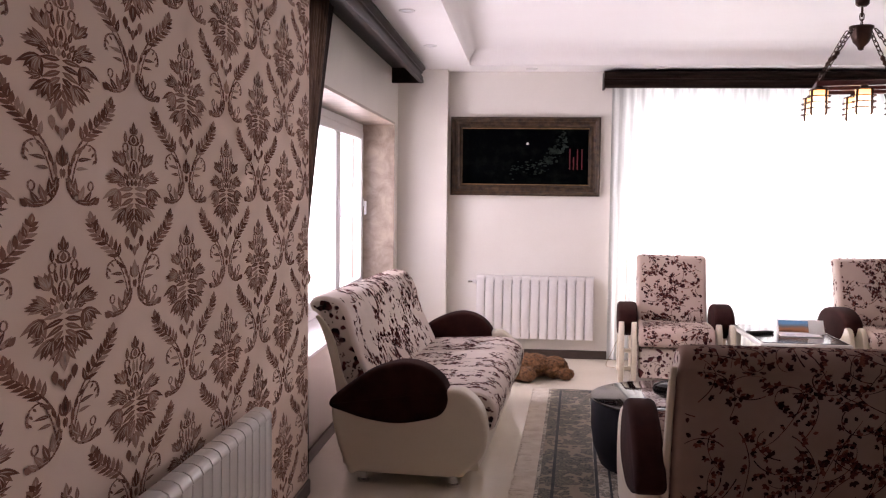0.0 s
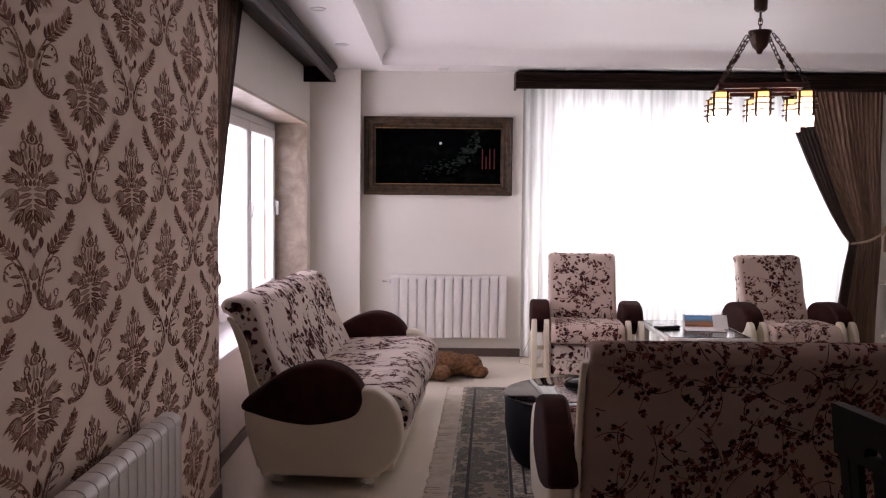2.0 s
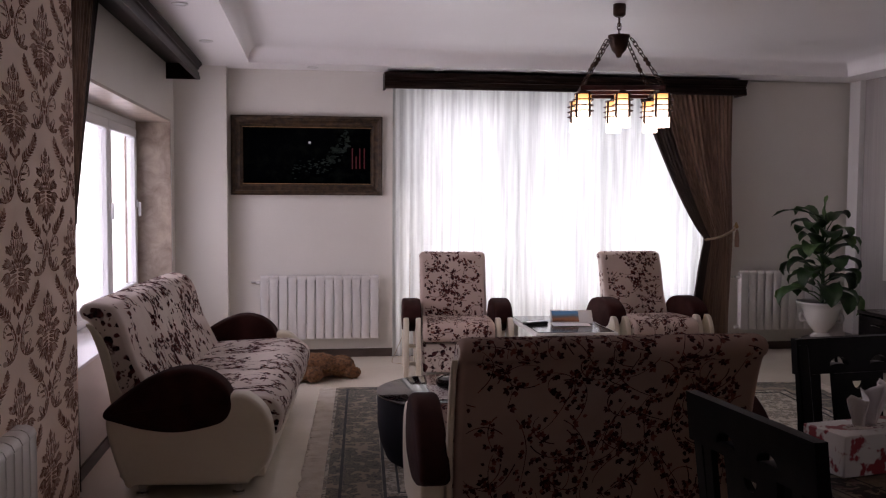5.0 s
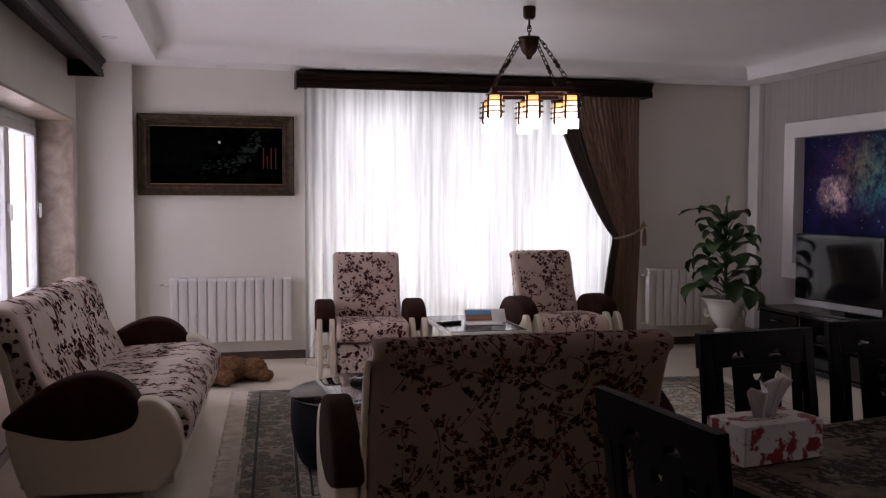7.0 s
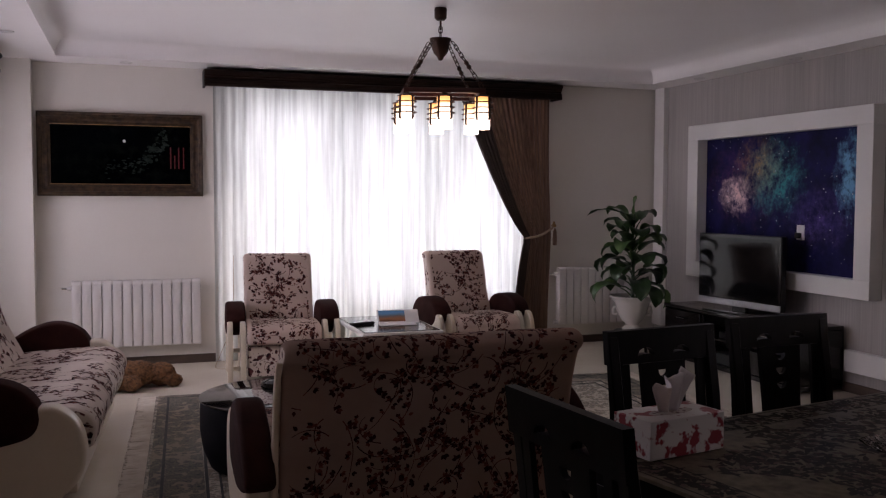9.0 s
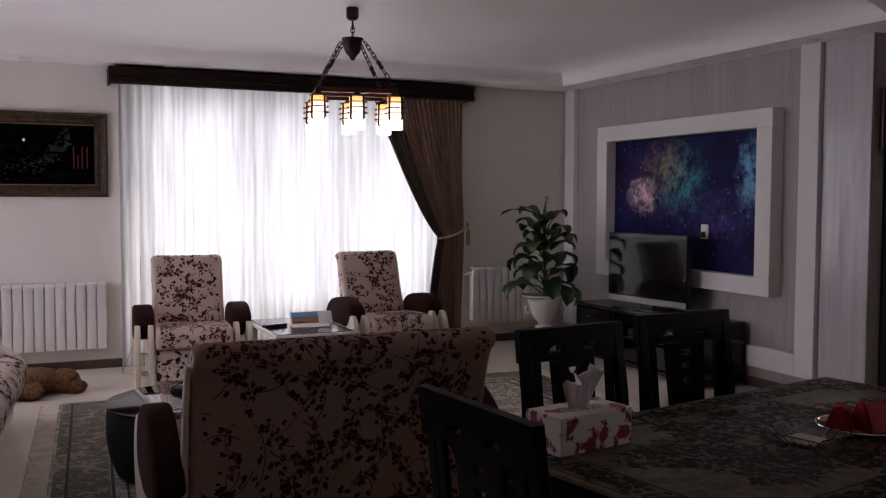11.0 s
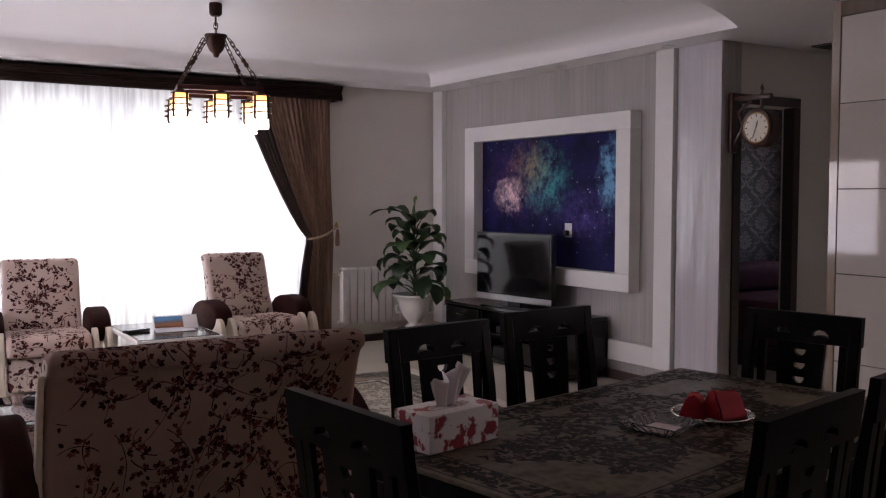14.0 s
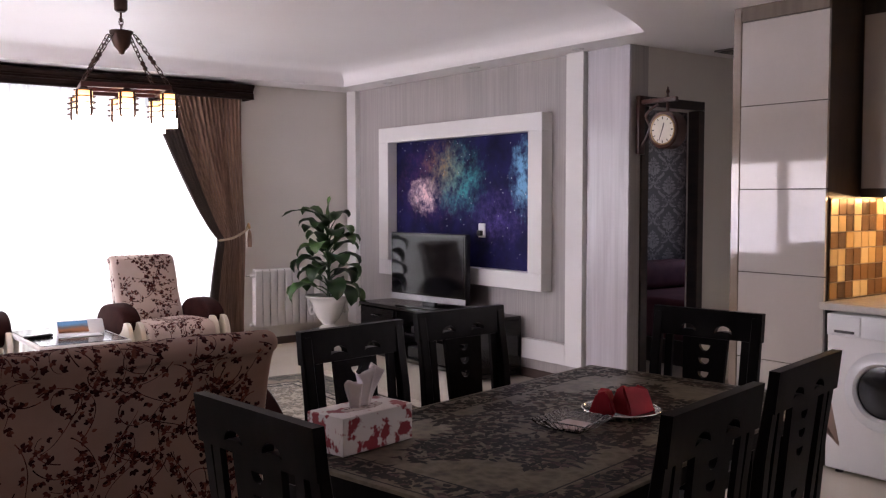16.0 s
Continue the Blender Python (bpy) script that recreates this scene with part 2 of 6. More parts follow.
bm = box(B(), -1.6, 0.86, WALL_B, WALL_B + 0.25, 0, 2.9)
box(bm, 3.75, WALL_R + 0.4, WALL_B, WALL_B + 0.25, 0, 2.9)
box(bm, 0.86, 3.75, WALL_B, WALL_B + 0.25, 0, 0.32)
box(bm, 0.86, 3.75, WALL_B, WALL_B + 0.25, 2.40, 2.9)
structure("wall_north", bm, M["plaster"], "off-white plastered wall with a wide window opening", "wall")

WIN_Y0, WIN_Y1, WIN_Z0, WIN_Z1 = 4.75, 8.0, 0.58, 2.07
bm = box(B(), -1.54, WALL_L, PAPER_END, WIN_Y0, 0, 2.9)
box(bm, -1.54, WALL_L, WIN_Y1, WALL_B, 0, 2.9)
box(bm, -1.54, WALL_L, WIN_Y0, WIN_Y1, 0, WIN_Z0)
box(bm, -1.54, WALL_L, WIN_Y0, WIN_Y1, WIN_Z1, 2.9)
structure("wall_west", bm, M["plaster"], "off-white plastered wall with a wide window opening", "wall")

bm = box(B(), WALL_L, -0.73, 8.2, WALL_B, 0, SOFFIT)
structure("corner_column", bm, M["plaster"], "off-white plastered corner column", "column")

bm = box(B(), -1.50, PAPER_X, -6.0, PAPER_END, 0, 2.9)
paper_wall = structure("wall_west_papered", bm, M["plaster"], "wall papered with a brown damask pattern on beige", "wall")

bm = box(B(), WALL_R, WALL_R + 0.18, HALL_Y, WALL_B, 0, 2.9)
structure("wall_east", bm, M["streaked"], "television wall with grey streaked wallpaper", "wall")

# ceiling: a lower border round a raised field with a bowed front edge
def field_outline(grow=0.0):
    x0, x1, y1 = -0.52 - grow, 4.82 + grow, 7.95 + grow
    yc, half = 4.14 - grow * 0.4, (x1 - x0) / 2
    r = 5.0
    cx, cy = (x0 + x1) / 2, yc + math.sqrt(r * r - half * half)
    a = math.asin(half / r)
    arc = [(cx + r * math.sin(q), cy - r * math.cos(q)) for q in np.linspace(-a, a, 41)]
    return arc + [(x1, y1), (x0, y1)]


def ceiling():
    bm = B()
    inner = field_outline()
    outer = [(-1.6, -6.2), (9.0, -6.2), (9.0, WALL_B + 0.25), (-1.6, WALL_B + 0.25)]
    iv = [bm.verts.new((x, y, SOFFIT)) for x, y in inner]
    ov = [bm.verts.new((x, y, SOFFIT)) for x, y in outer]
    edges = [bm.edges.new((v[i], v[(i + 1) % len(v)])) for v in (iv, ov) for i in range(len(v))]
    bmesh.ops.triangle_fill(bm, use_beauty=True, use_dissolve=False, edges=edges)
    rounded = [(0.0, 0.0), (0.006, 0.02), (0.004, 0.045), (-0.008, 0.075), (-0.03, 0.108), (-0.065, 0.138), (-0.115, 0.161), (-0.175, 0.174), (-0.24, CEIL - SOFFIT)]
    last = iv
    for g, h in rounded[1:]:
        ring = [bm.verts.new((x, y, SOFFIT + h)) for x, y in field_outline(g)]
        for i in range(len(ring)):
            j = (i + 1) % len(ring)
            bm.faces.new((last[i], last[j], ring[j], ring[i]))
        last = ring
    bm.faces.new(last)
    top = [bm.verts.new((x, y, 2.95)) for x, y in outer]
    bm.faces.new(top)
    for i in range(4):
        j = (i + 1) % 4
        bm.faces.new((ov[i], ov[j], top[j], top[i]))
    bmesh.ops.recalc_face_normals(bm, faces=bm.faces[:])
    return structure("ceiling", bm, M["ceiling"], "white tray ceiling with a lowered border", "ceiling", 40)


ceiling()

# ---- rest of the shell ----
bm = box(B(), 5.94, 6.55, HALL_Y, HALL_Y + 0.15, 0, 2.9)
box(bm, 5.30, 5.94, HALL_Y, HALL_Y + 0.15, 2.12, 2.9)
structure("wall_hall_north", bm, M["plaster"], "off-white hall wall round a doorway", "wall")
bm = box(B(), 6.4, 6.55, 3.2, HALL_Y, 0, 2.9)
structure("wall_hall_east", bm, M["plaster"], "off-white hall wall", "wall")
# the opening holds the added window, which is never in view
bm = box(B(), 5.5, 5.72, 1.3, 3.34, 0, 2.9)
box(bm, 5.5, 5.72, -6.0, -0.2, 0, 2.9)
box(bm, 5.5, 5.72, -0.2, 1.3, 0, 0.95)
box(bm, 5.5, 5.72, -0.2, 1.3, 2.15, 2.9)
box(bm, 5.72, 6.4, 3.2, 3.34, 0, 2.9)
structure("wall_kitchen", bm, M["plaster"], "plain kitchen wall", "wall")
# unseen wall, set far back and darkened so less light bounces forward
bm = box(B(), -1.5, 5.72, -6.15, -6.0, 0, 2.9)
structure("wall_south", bm, M["streaked"], "unseen closing wall, grey to damp bounced light", "wall")
# the room behind the doorway
bm = box(B(), 5.30, 8.0, 6.2, 6.35, 0, 2.9)
# opening added out of view, only to let light into this room
box(bm, 8.0, 8.15, HALL_Y, 4.8, 0, 2.9)
box(bm, 8.0, 8.15, 5.9, 6.35, 0, 2.9)
box(bm, 8.0, 8.15, 4.8, 5.9, 0, 0.9)
box(bm, 8.0, 8.15, 4.8, 5.9, 2.1, 2.9)
box(bm, 6.55, 8.0, HALL_Y, HALL_Y + 0.15, 0, 2.9)

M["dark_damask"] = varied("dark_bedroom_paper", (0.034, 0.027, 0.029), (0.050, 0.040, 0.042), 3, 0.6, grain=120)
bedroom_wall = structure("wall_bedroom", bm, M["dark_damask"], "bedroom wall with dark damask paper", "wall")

# skirtings
def skirting(name, x0, x1, y0, y1):
    return structure(name, box(B(), x0, x1, y0, y1, 0, 0.075, 0.004, 1), M["skirting"], "brown ceramic skirting", "baseboard")


skirting("baseboard_north", -0.73, WALL_R, WALL_B - 0.014, WALL_B)
skirting("baseboard_west", WALL_L, WALL_L + 0.014, PAPER_END, 8.2)
skirting("baseboard_papered", PAPER_X, PAPER_X + 0.014, -6.0, PAPER_END)
skirting("baseboard_column", WALL_L + 0.014, -0.73, 8.186, 8.2)
skirting("baseboard_east", WALL_R - 0.014, WALL_R, HALL_Y, WALL_B - 0.014)

# ---- windows ----
def window(name, along, u0, u1, z0, z1, depth, sashes, label):
    """White framed window in a wall: along x (depth is y) or along y (depth is x)."""
    def bx(bm, a, b, c, d, z_a, z_b, bev=0.006):
        if along == "x":
            box(bm, a, b, c, d, z_a, z_b, bev, 1)
        else:
            box(bm, c, d, a, b, z_a, z_b, bev, 1)
    top = tagged(new(name), label, "window", kind="structure")
    d0, d1 = depth - 0.035, depth + 0.035
    bm = B()
    bx(bm, u0, u1, d0, d1, z0, z0 + 0.06)
    bx(bm, u0, u1, d0, d1, z1 - 0.06, z1)
    bx(bm, u0, u0 + 0.06, d0, d1, z0 + 0.06, z1 - 0.06)
    bx(bm, u1 - 0.06, u1, d0, d1, z0 + 0.06, z1 - 0.06)
    part("window_frame", bm, M["pvc"], top)
    step = (u1 - u0 - 0.12) / sashes
    for i in range(sashes):
        a, b = u0 + 0.06 + i * step + 0.004, u0 + 0.06 + (i + 1) * step - 0.004
        bm = B()
        e0, e1 = depth - 0.02, depth + 0.05
        bx(bm, a, b, e0, e1, z0 + 0.064, z0 + 0.134)
        bx(bm, a, b, e0, e1, z1 - 0.134, z1 - 0.064)
        bx(bm, a, a + 0.07, e0, e1, z0 + 0.134, z1 - 0.134)
        bx(bm, b - 0.07, b, e0, e1, z0 + 0.134, z1 - 0.134)
        sash = part("sash", bm, M["pvc"], top)
        bm = B()
        bx(bm, a + 0.07, b - 0.07, depth + 0.010, depth + 0.016, z0 + 0.134, z1 - 0.134, 0)
        pane = part("pane", bm, M["glass"], sash)
        pane.visible_shadow = False
        s = 1 if along == "y" else -1
        u = b - 0.035 if i % 2 == 0 or along == "y" else a + 0.035
        zc = (z0 + z1) / 2 + 0.05
        bm = B()
        bx(bm, u - 0.012, u + 0.012, depth + 0.05 if along == "y" else depth - 0.03, depth + 0.062 if along == "y" else depth - 0.02, zc - 0.03, zc + 0.03, 0.003)
        q = depth + 0.066 if along == "y" else depth - 0.034
        bx(bm, u - 0.010, u + 0.010, min(q, q + 0.02 * s), max(q, q + 0.02 * s), zc - 0.10, zc + 0.015, 0.004)
        part("handle", bm, M["pvc"], sash)
    return top


window("window_1", "y", WIN_Y0 + 0.022, WIN_Y1 - 0.022, WIN_Z0 + 0.022, WIN_Z1 - 0.022, -1.475, 3, "white plastic window with three sashes")
window("window_2", "x", 0.88, 3.73, 0.34, 2.38, WALL_B + 0.18, 3, "white plastic window behind the voile")
# added, unseen: gives the fill lamp an opening to stand in
window("window_3", "y", -0.19, 1.29, 0.96, 2.14, 5.62, 2, "unseen white plastic window added to light the room")
# stone lining of the side window
bm = box(B(), -1.54, WALL_L + 0.004, WIN_Y1 - 0.02, WIN_Y1, WIN_Z0, WIN_Z1)
box(bm, -1.54, WALL_L + 0.004, WIN_Y0, WIN_Y0 + 0.02, WIN_Z0, WIN_Z1)
box(bm, -1.54, WALL_L + 0.004, WIN_Y0 + 0.02, WIN_Y1 - 0.02, WIN_Z1 - 0.02, WIN_Z1)
structure("window_reveal", bm, M["marble"], "mottled brown stone window lining", "trim")
bm = box(B(), -1.54, WALL_L + 0.03, WIN_Y0 + 0.02, WIN_Y1 - 0.02, WIN_Z0, WIN_Z0 + 0.02, 0.004, 1)
structure("window_sill", bm, M["pvc"], "pale window sill", "trim")
# corner bead on the plaster beside the lining
structure("corner_bead", box(B(), WALL_L, WALL_L + 0.003, WIN_Y1 + 0.035, WIN_Y1 + 0.045, 0.9, 1.75), M["pvc"], "thin pale strip beside the window", "trim")

# outside: plain distant ground
bm = box(B(), -900, 900, -900, 900, -9.2, -9.0)
M["outside"] = varied("dry_ground", (0.30, 0.29, 0.25), (0.42, 0.40, 0.35), 0.03, 0.9, grain=0.4)
structure("ground", bm, M["outside"], "pale dry ground far below", "ground")

# ---- damask paper on the near wall: flat printed leaves ----
m = Mat("beige_paper", (0.42, 0.33, 0.29), 0.8, Specular_IOR_Level=0.1)
v = m.coord()
m.colour(m.mix(m.ramp(m.noise(3, 3, 0.5, v), (0.3, 0.0), (0.7, 1.0)), (0.89, 0.715, 0.615), (0.94, 0.775, 0.68)))
m.bump(m.noise(260, 3, 0.6, v), 0.25, 0.001)
M["paper"] = m.m
m = Mat("damask_print", (0.10, 0.05, 0.045), 0.8, Specular_IOR_Level=0.05)
v = m.coord()
isl = m.t.nodes.new("ShaderNodeNewGeometry").outputs["Random Per Island"]
m.colour(m.ramp(m.math("ADD", isl, m.math("MULTIPLY", m.math("SUBTRACT", m.noise(120, 3, 0.7, v), 0.5), 0.5)), (0.05, (0.17, 0.070, 0.047)), (0.45, (0.27, 0.130, 0.092)), (0.75, (0.39, 0.218, 0.165)), (1.0, (0.56, 0.38, 0.305))))
m.bump(m.noise(300, 2, 0.6, v), 0.3, 0.001)
M["damask"] = m.m
M["damask_pale"] = varied("damask_pale_print", (0.52, 0.39, 0.325), (0.66, 0.52, 0.44), 40, 0.8, grain=200, Specular_IOR_Level=0.05)
paper_wall.data.materials[0] = M["paper"]

PITCH_U, PITCH_V = 0.376, 0.566


def leaf(out, x, y, ang, length, width, bend=0.0):
    """A pointed leaf from its base, as an outline."""
    n = 5
    ca, sa = math.cos(ang), math.sin(ang)
    side = []
    for i in range(n + 1):
        t = i / n
        w = width * math.sin(math.pi * t ** 0.75) * 0.5
        side.append((t * length, w, bend * length * t * t))
    pts = [(a, w + c) for a, w, c in side] + [(a, -w + c) for a, w, c in side[-2:0:-1]]
    out.append([(x + ca * a - sa * b, y + sa * a + ca * b) for a, b in pts])


def strip(out, pts, w0, w1):
    """A thin tapering line along points, as short pieces."""
    for i, ((x, y), (u, v)) in enumerate(zip(pts, pts[1:])):
        d = math.hypot(u - x, v - y) or 1.0
        a, b = (w0 + (w1 - w0) * q / (len(pts) - 1) for q in (i, i + 1))
        px, py = -(v - y) / d, (u - x) / d
        out.append([(x + px * a, y + py * a), (x - px * a, y - py * a), (u - px * b, v - py * b), (u + px * b, v + py * b)])


def bezier(p, t):
    """Point and heading on a cubic line."""
    b = [(1 - t) ** 3, 3 * t * (1 - t) ** 2, 3 * t * t * (1 - t), t ** 3]
    d = [-3 * (1 - t) ** 2, 3 * (1 - t) ** 2 - 6 * t * (1 - t), 6 * t * (1 - t) - 3 * t * t, 3 * t * t]
    x, y = (sum(c * q[k] for c, q in zip(b, p)) for k in (0, 1))
    dx, dy = (sum(c * q[k] for c, q in zip(d, p)) for k in (0, 1))
    return x, y, math.atan2(dy, dx)


def motif():
    """One repeat, drawn on a fine grid and spread to the paper's width and height at the end: the lobed medallion,
    the bud and knot below it and the leafy strands that rise from there; dark leaves and pale veins."""
    rnd = random.Random(4)
    dark, pale = [], []
    up = math.pi / 2

    def petal(x, y, a, ln, w, bend=0.0, vein=True):
        leaf(dark, x, y, a, ln, w * 1.15, bend)
        if vein:
            leaf(pale, x + 0.16 * ln * math.cos(a), y + 0.16 * ln * math.sin(a), a, ln * 0.60, w * 0.17, bend)

    def fan(x, y, a0, a1, n, ln, w, bend=0.0):
        for k in range(n):
            q = k / max(1, n - 1)
            petal(x, y, a0 + (a1 - a0) * q + rnd.uniform(-0.06, 0.06), ln * rnd.uniform(0.9, 1.1), w, bend)

    def ring(x, y, rx, ry, w, n=14):
        strip(dark, [(x + rx * math.cos(2 * math.pi * k / n), y + ry * math.sin(2 * math.pi * k / n)) for k in range(n + 1)], w, w)

    def run(pts, n=40):
        return [(q.x, q.y) for q in spline([(x, y, 0) for x, y in pts], n)]

    # crown with its cup and two small rosettes
    petal(0, 166, up, 50, 15)
    petal(5, 168, up - 0.5, 28, 10, 0.2)
    ring(0, 148, 16, 19, 2.6)
    petal(0, 134, up, 30, 15)
    petal(8, 128, up - 0.7, 24, 9, 0, False)
    ring(31, 118, 9, 16, 3.0)
    petal(31, 134, up, 46, 12)
    # upright heart
    petal(6, 72, up - 0.03, 58, 9)
    petal(19, 68, up - 0.15, 48, 10)
    ring(0, 44, 14, 31, 2.6)
    petal(0, 24, up, 44, 11, 0, False)
    petal(22, 28, up - 0.2, 40, 11)
    # shoulder cluster, broad feathery cluster
    fan(40, 48, up + 0.12, up - 0.62, 4, 64, 20, -0.05)
    petal(56, 62, up - 0.85, 30, 15)
    fan(46, 2, up - 0.55, up - 1.75, 6, 54, 18, -0.08)
    fan(34, -8, up - 0.8, up - 1.9, 3, 34, 14)
    # scales of the core
    for k in range(4):
        petal(12 * k, 4 - 2 * k, up - 0.22 * k, 32, 13)
    for k in range(4):
        petal(7 + 12 * k, -22 - k, up - 0.25 * k, 28, 12)
    # herringbone of leaves down the spine
    for y, a, ln in ((-30, -0.02, 58), (-48, -0.22, 60), (-66, -0.45, 58), (-84, -0.68, 58), (-102, -0.92, 56), (-120, -1.12, 50)):
        petal(2, y, a, ln, 16, -0.08)
    # curled lobe at the side
    fan(54, -34, -0.20, -1.30, 5, 64, 20, -0.35)
    fan(56, -88, -0.1, -1.1, 3, 34, 14, 0.5)
    # lower lobe, and the drop
    fan(30, -98, -0.60, -1.40, 4, 72, 20, -0.12)
    petal(0, -148, -up, 68, 26)
    petal(9, -144, -up + 0.32, 52, 14, 0.15)
    petal(16, -136, -up + 0.6, 42, 12, 0.15)
    petal(29, -202, -up - 0.06, 48, 17, 0, False)
    petal(17, -232, -up - 0.25, 30, 11, 0, False)
    petal(0, -240, -up, 40, 15)
    # bud over the knot
    petal(0, -362, up, 72, 21)
    petal(5, -358, up - 0.35, 46, 13, 0.15)
    petal(3, -364, -up, 34, 9, 0, False)
    # leafy strand from the knot up and out
    line = run([(13, -412), (26, -350), (43, -300), (70, -255), (108, -212), (138, -172), (150, -136)], 48)
    strip(dark, line, 3.4, 2.2)
    strip(dark, run([(24, -420), (36, -360), (52, -312), (76, -272)]), 2.6, 1.6)
    n = len(line) - 1
    for i in range(9):
        q = int(n * (0.44 + 0.50 * i / 8))
        (x, y), (u, v) = line[q], line[q + 1]
        a = math.atan2(v - y, u - x)
        size = 1.0 - 0.40 * (i / 8) ** 1.6
        petal(x, y, a + 0.60 + 0.12 * rnd.random(), 48 * size, 13, 0.08, i % 3 == 0)
        petal(x, y, a - 0.60 - 0.12 * rnd.random(), 43 * size, 12.5, -0.08, False)
    petal(line[-2][0], line[-2][1], up - 0.1, 34, 16)
    for x, y, a, ln in ((18, -392, up - 0.15, 52), (26, -352, up - 0.35, 46), (38, -318, up - 0.75, 34)):
        petal(x, y, a, ln, 10, 0.12, False)
    # hanging hook with its fringe, fern leaves and rosette
    hook = run([(46, -306), (70, -284), (94, -296), (100, -330), (94, -344)], 24)
    strip(dark, hook, 1.6, 4.6)
    for k in range(6, len(hook) - 3, 4):
        petal(hook[k][0] - 3, hook[k][1] - 3, -2.1, 18, 6, 0, False)
    petal(44, -340, 0.55, 42, 12, -0.35)
    petal(38, -368, 0.45, 36, 11, -0.35)
    ring(82, -420, 8, 15, 2.6)
    # acanthus that sweeps down and out, its fingers turned up
    low = run([(12, -396), (17, -436), (42, -472), (78, -482), (102, -470)], 24)
    strip(dark, low, 3.6, 2.8)
    for x, y, a, ln, w in ((20, -444, up - 0.02, 62, 14), (31, -460, up - 0.16, 68, 15), (45, -472, up - 0.36, 60, 15), (60, -478, up - 0.60, 50, 14), (74, -481, up - 0.85, 38, 13)):
        petal(x, y, a, ln, w, 0.08)
    petal(14, -404, -1.15, 72, 20, 0.30)
    petal(36, -468, -0.28, 58, 15, 0.20)
    petal(86, -480, 0.75, 32, 22, 0, False)
    both = []
    for shapes in (dark, pale):
        both.append([[(side * x * 0.00162, y * 0.000716) for x, y in (l if side > 0 else l[::-1])] for side in (1, -1) for l in shapes])
    return both


def damask(parent, columns, rows, origin, size, place, keep, layers):
    """Prints the repeat over a wall: place(u, v, h) turns the paper's plan into the room, keep(points) trims it."""
    rnd = random.Random(9)
    for layer, (shapes, (name, mat, label)) in enumerate(zip(motif(), layers)):
        verts, faces = [], []
        for c in columns:
            for r in rows:
                u0 = origin[0] + size * PITCH_U * c
                v0 = origin[1] + size * (PITCH_V * r + (PITCH_V / 2 if c % 2 else 0))
                for l in shapes:
                    pts = [(u0 + size * x, v0 + size * y) for x, y in l]
                    if not keep(pts):
                        continue
                    if sum(a[0] * b[1] - b[0] * a[1] for a, b in zip(pts, pts[1:] + pts[:1])) < 0:
                        pts.reverse()
                    k = len(verts)
                    h = 0.0010 + 0.0010 * rnd.random() if layer == 0 else 0.0024
                    verts.extend(place(u, w, h) for u, w in pts)
                    faces.append(list(range(k, k + len(pts))))
        me = bpy.data.meshes.new(name)
        me.from_pydata(verts, [], faces)
        me.materials.append(mat)
        ob = new(name, me)
        ob.parent = parent
        tagged(ob, label, kind="stuff")


damask(paper_wall, range(-2, 8), range(-1, 6), (2.058, 0.636), 1.0, lambda u, v, h: (PAPER_X + h, u, v),
       lambda pts: max(p[0] for p in pts) < PAPER_END - 0.004 and min(p[1] for p in pts) > 0.08 and max(p[1] for p in pts) < SOFFIT,
       (("damask_pattern", M["damask"], "brown printed damask ornament"), ("damask_veins", M["damask_pale"], "pale veins of the damask leaves")))
M["grey_print"] = varied("grey_damask_print", (0.12, 0.10, 0.105), (0.18, 0.155, 0.16), 9, 0.5, grain=120)
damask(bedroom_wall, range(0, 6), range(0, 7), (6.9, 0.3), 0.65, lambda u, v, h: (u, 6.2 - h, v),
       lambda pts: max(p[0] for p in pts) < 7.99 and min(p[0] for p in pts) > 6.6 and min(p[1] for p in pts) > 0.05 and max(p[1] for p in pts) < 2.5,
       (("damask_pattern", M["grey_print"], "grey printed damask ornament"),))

# ---- radiators ----
def radiator_section():
    """One aluminium column, 80 mm wide, front towards -y, its back at y 0."""
    bm = B()
    box(bm, -0.0362, 0.0362, -0.094, -0.082, 0.02, 0.545, 0.004, 2)
    prism(bm, [(-0.094, 0.545), (-0.094, 0.552), (-0.085, 0.570), (-0.065, 0.580), (-0.03, 0.580), (-0.03, 0.572), (-0.062, 0.570), (-0.080, 0.560), (-0.084, 0.545)], -0.0360, 0.0360, "x")
    box(bm, -0.004, 0.004, -0.083, -0.012, 0.03, 0.565)
    box(bm, -0.030, -0.024, -0.083, -0.020, 0.04, 0.535)
    box(bm, 0.024, 0.030, -0.083, -0.020, 0.04, 0.535)
    box(bm, -0.040, 0.040, -0.066, -0.030, 0.500, 0.536, 0.008, 2)
    box(bm, -0.040, 0.040, -0.066, -0.030, 0.024, 0.060, 0.008, 2)
    box(bm, -0.036, 0.036, -0.020, -0.012, 0.04, 0.560, 0.002, 1)
    return mesh_of("section", bm, M["radiator"], 40)


SECTION = radiator_section()


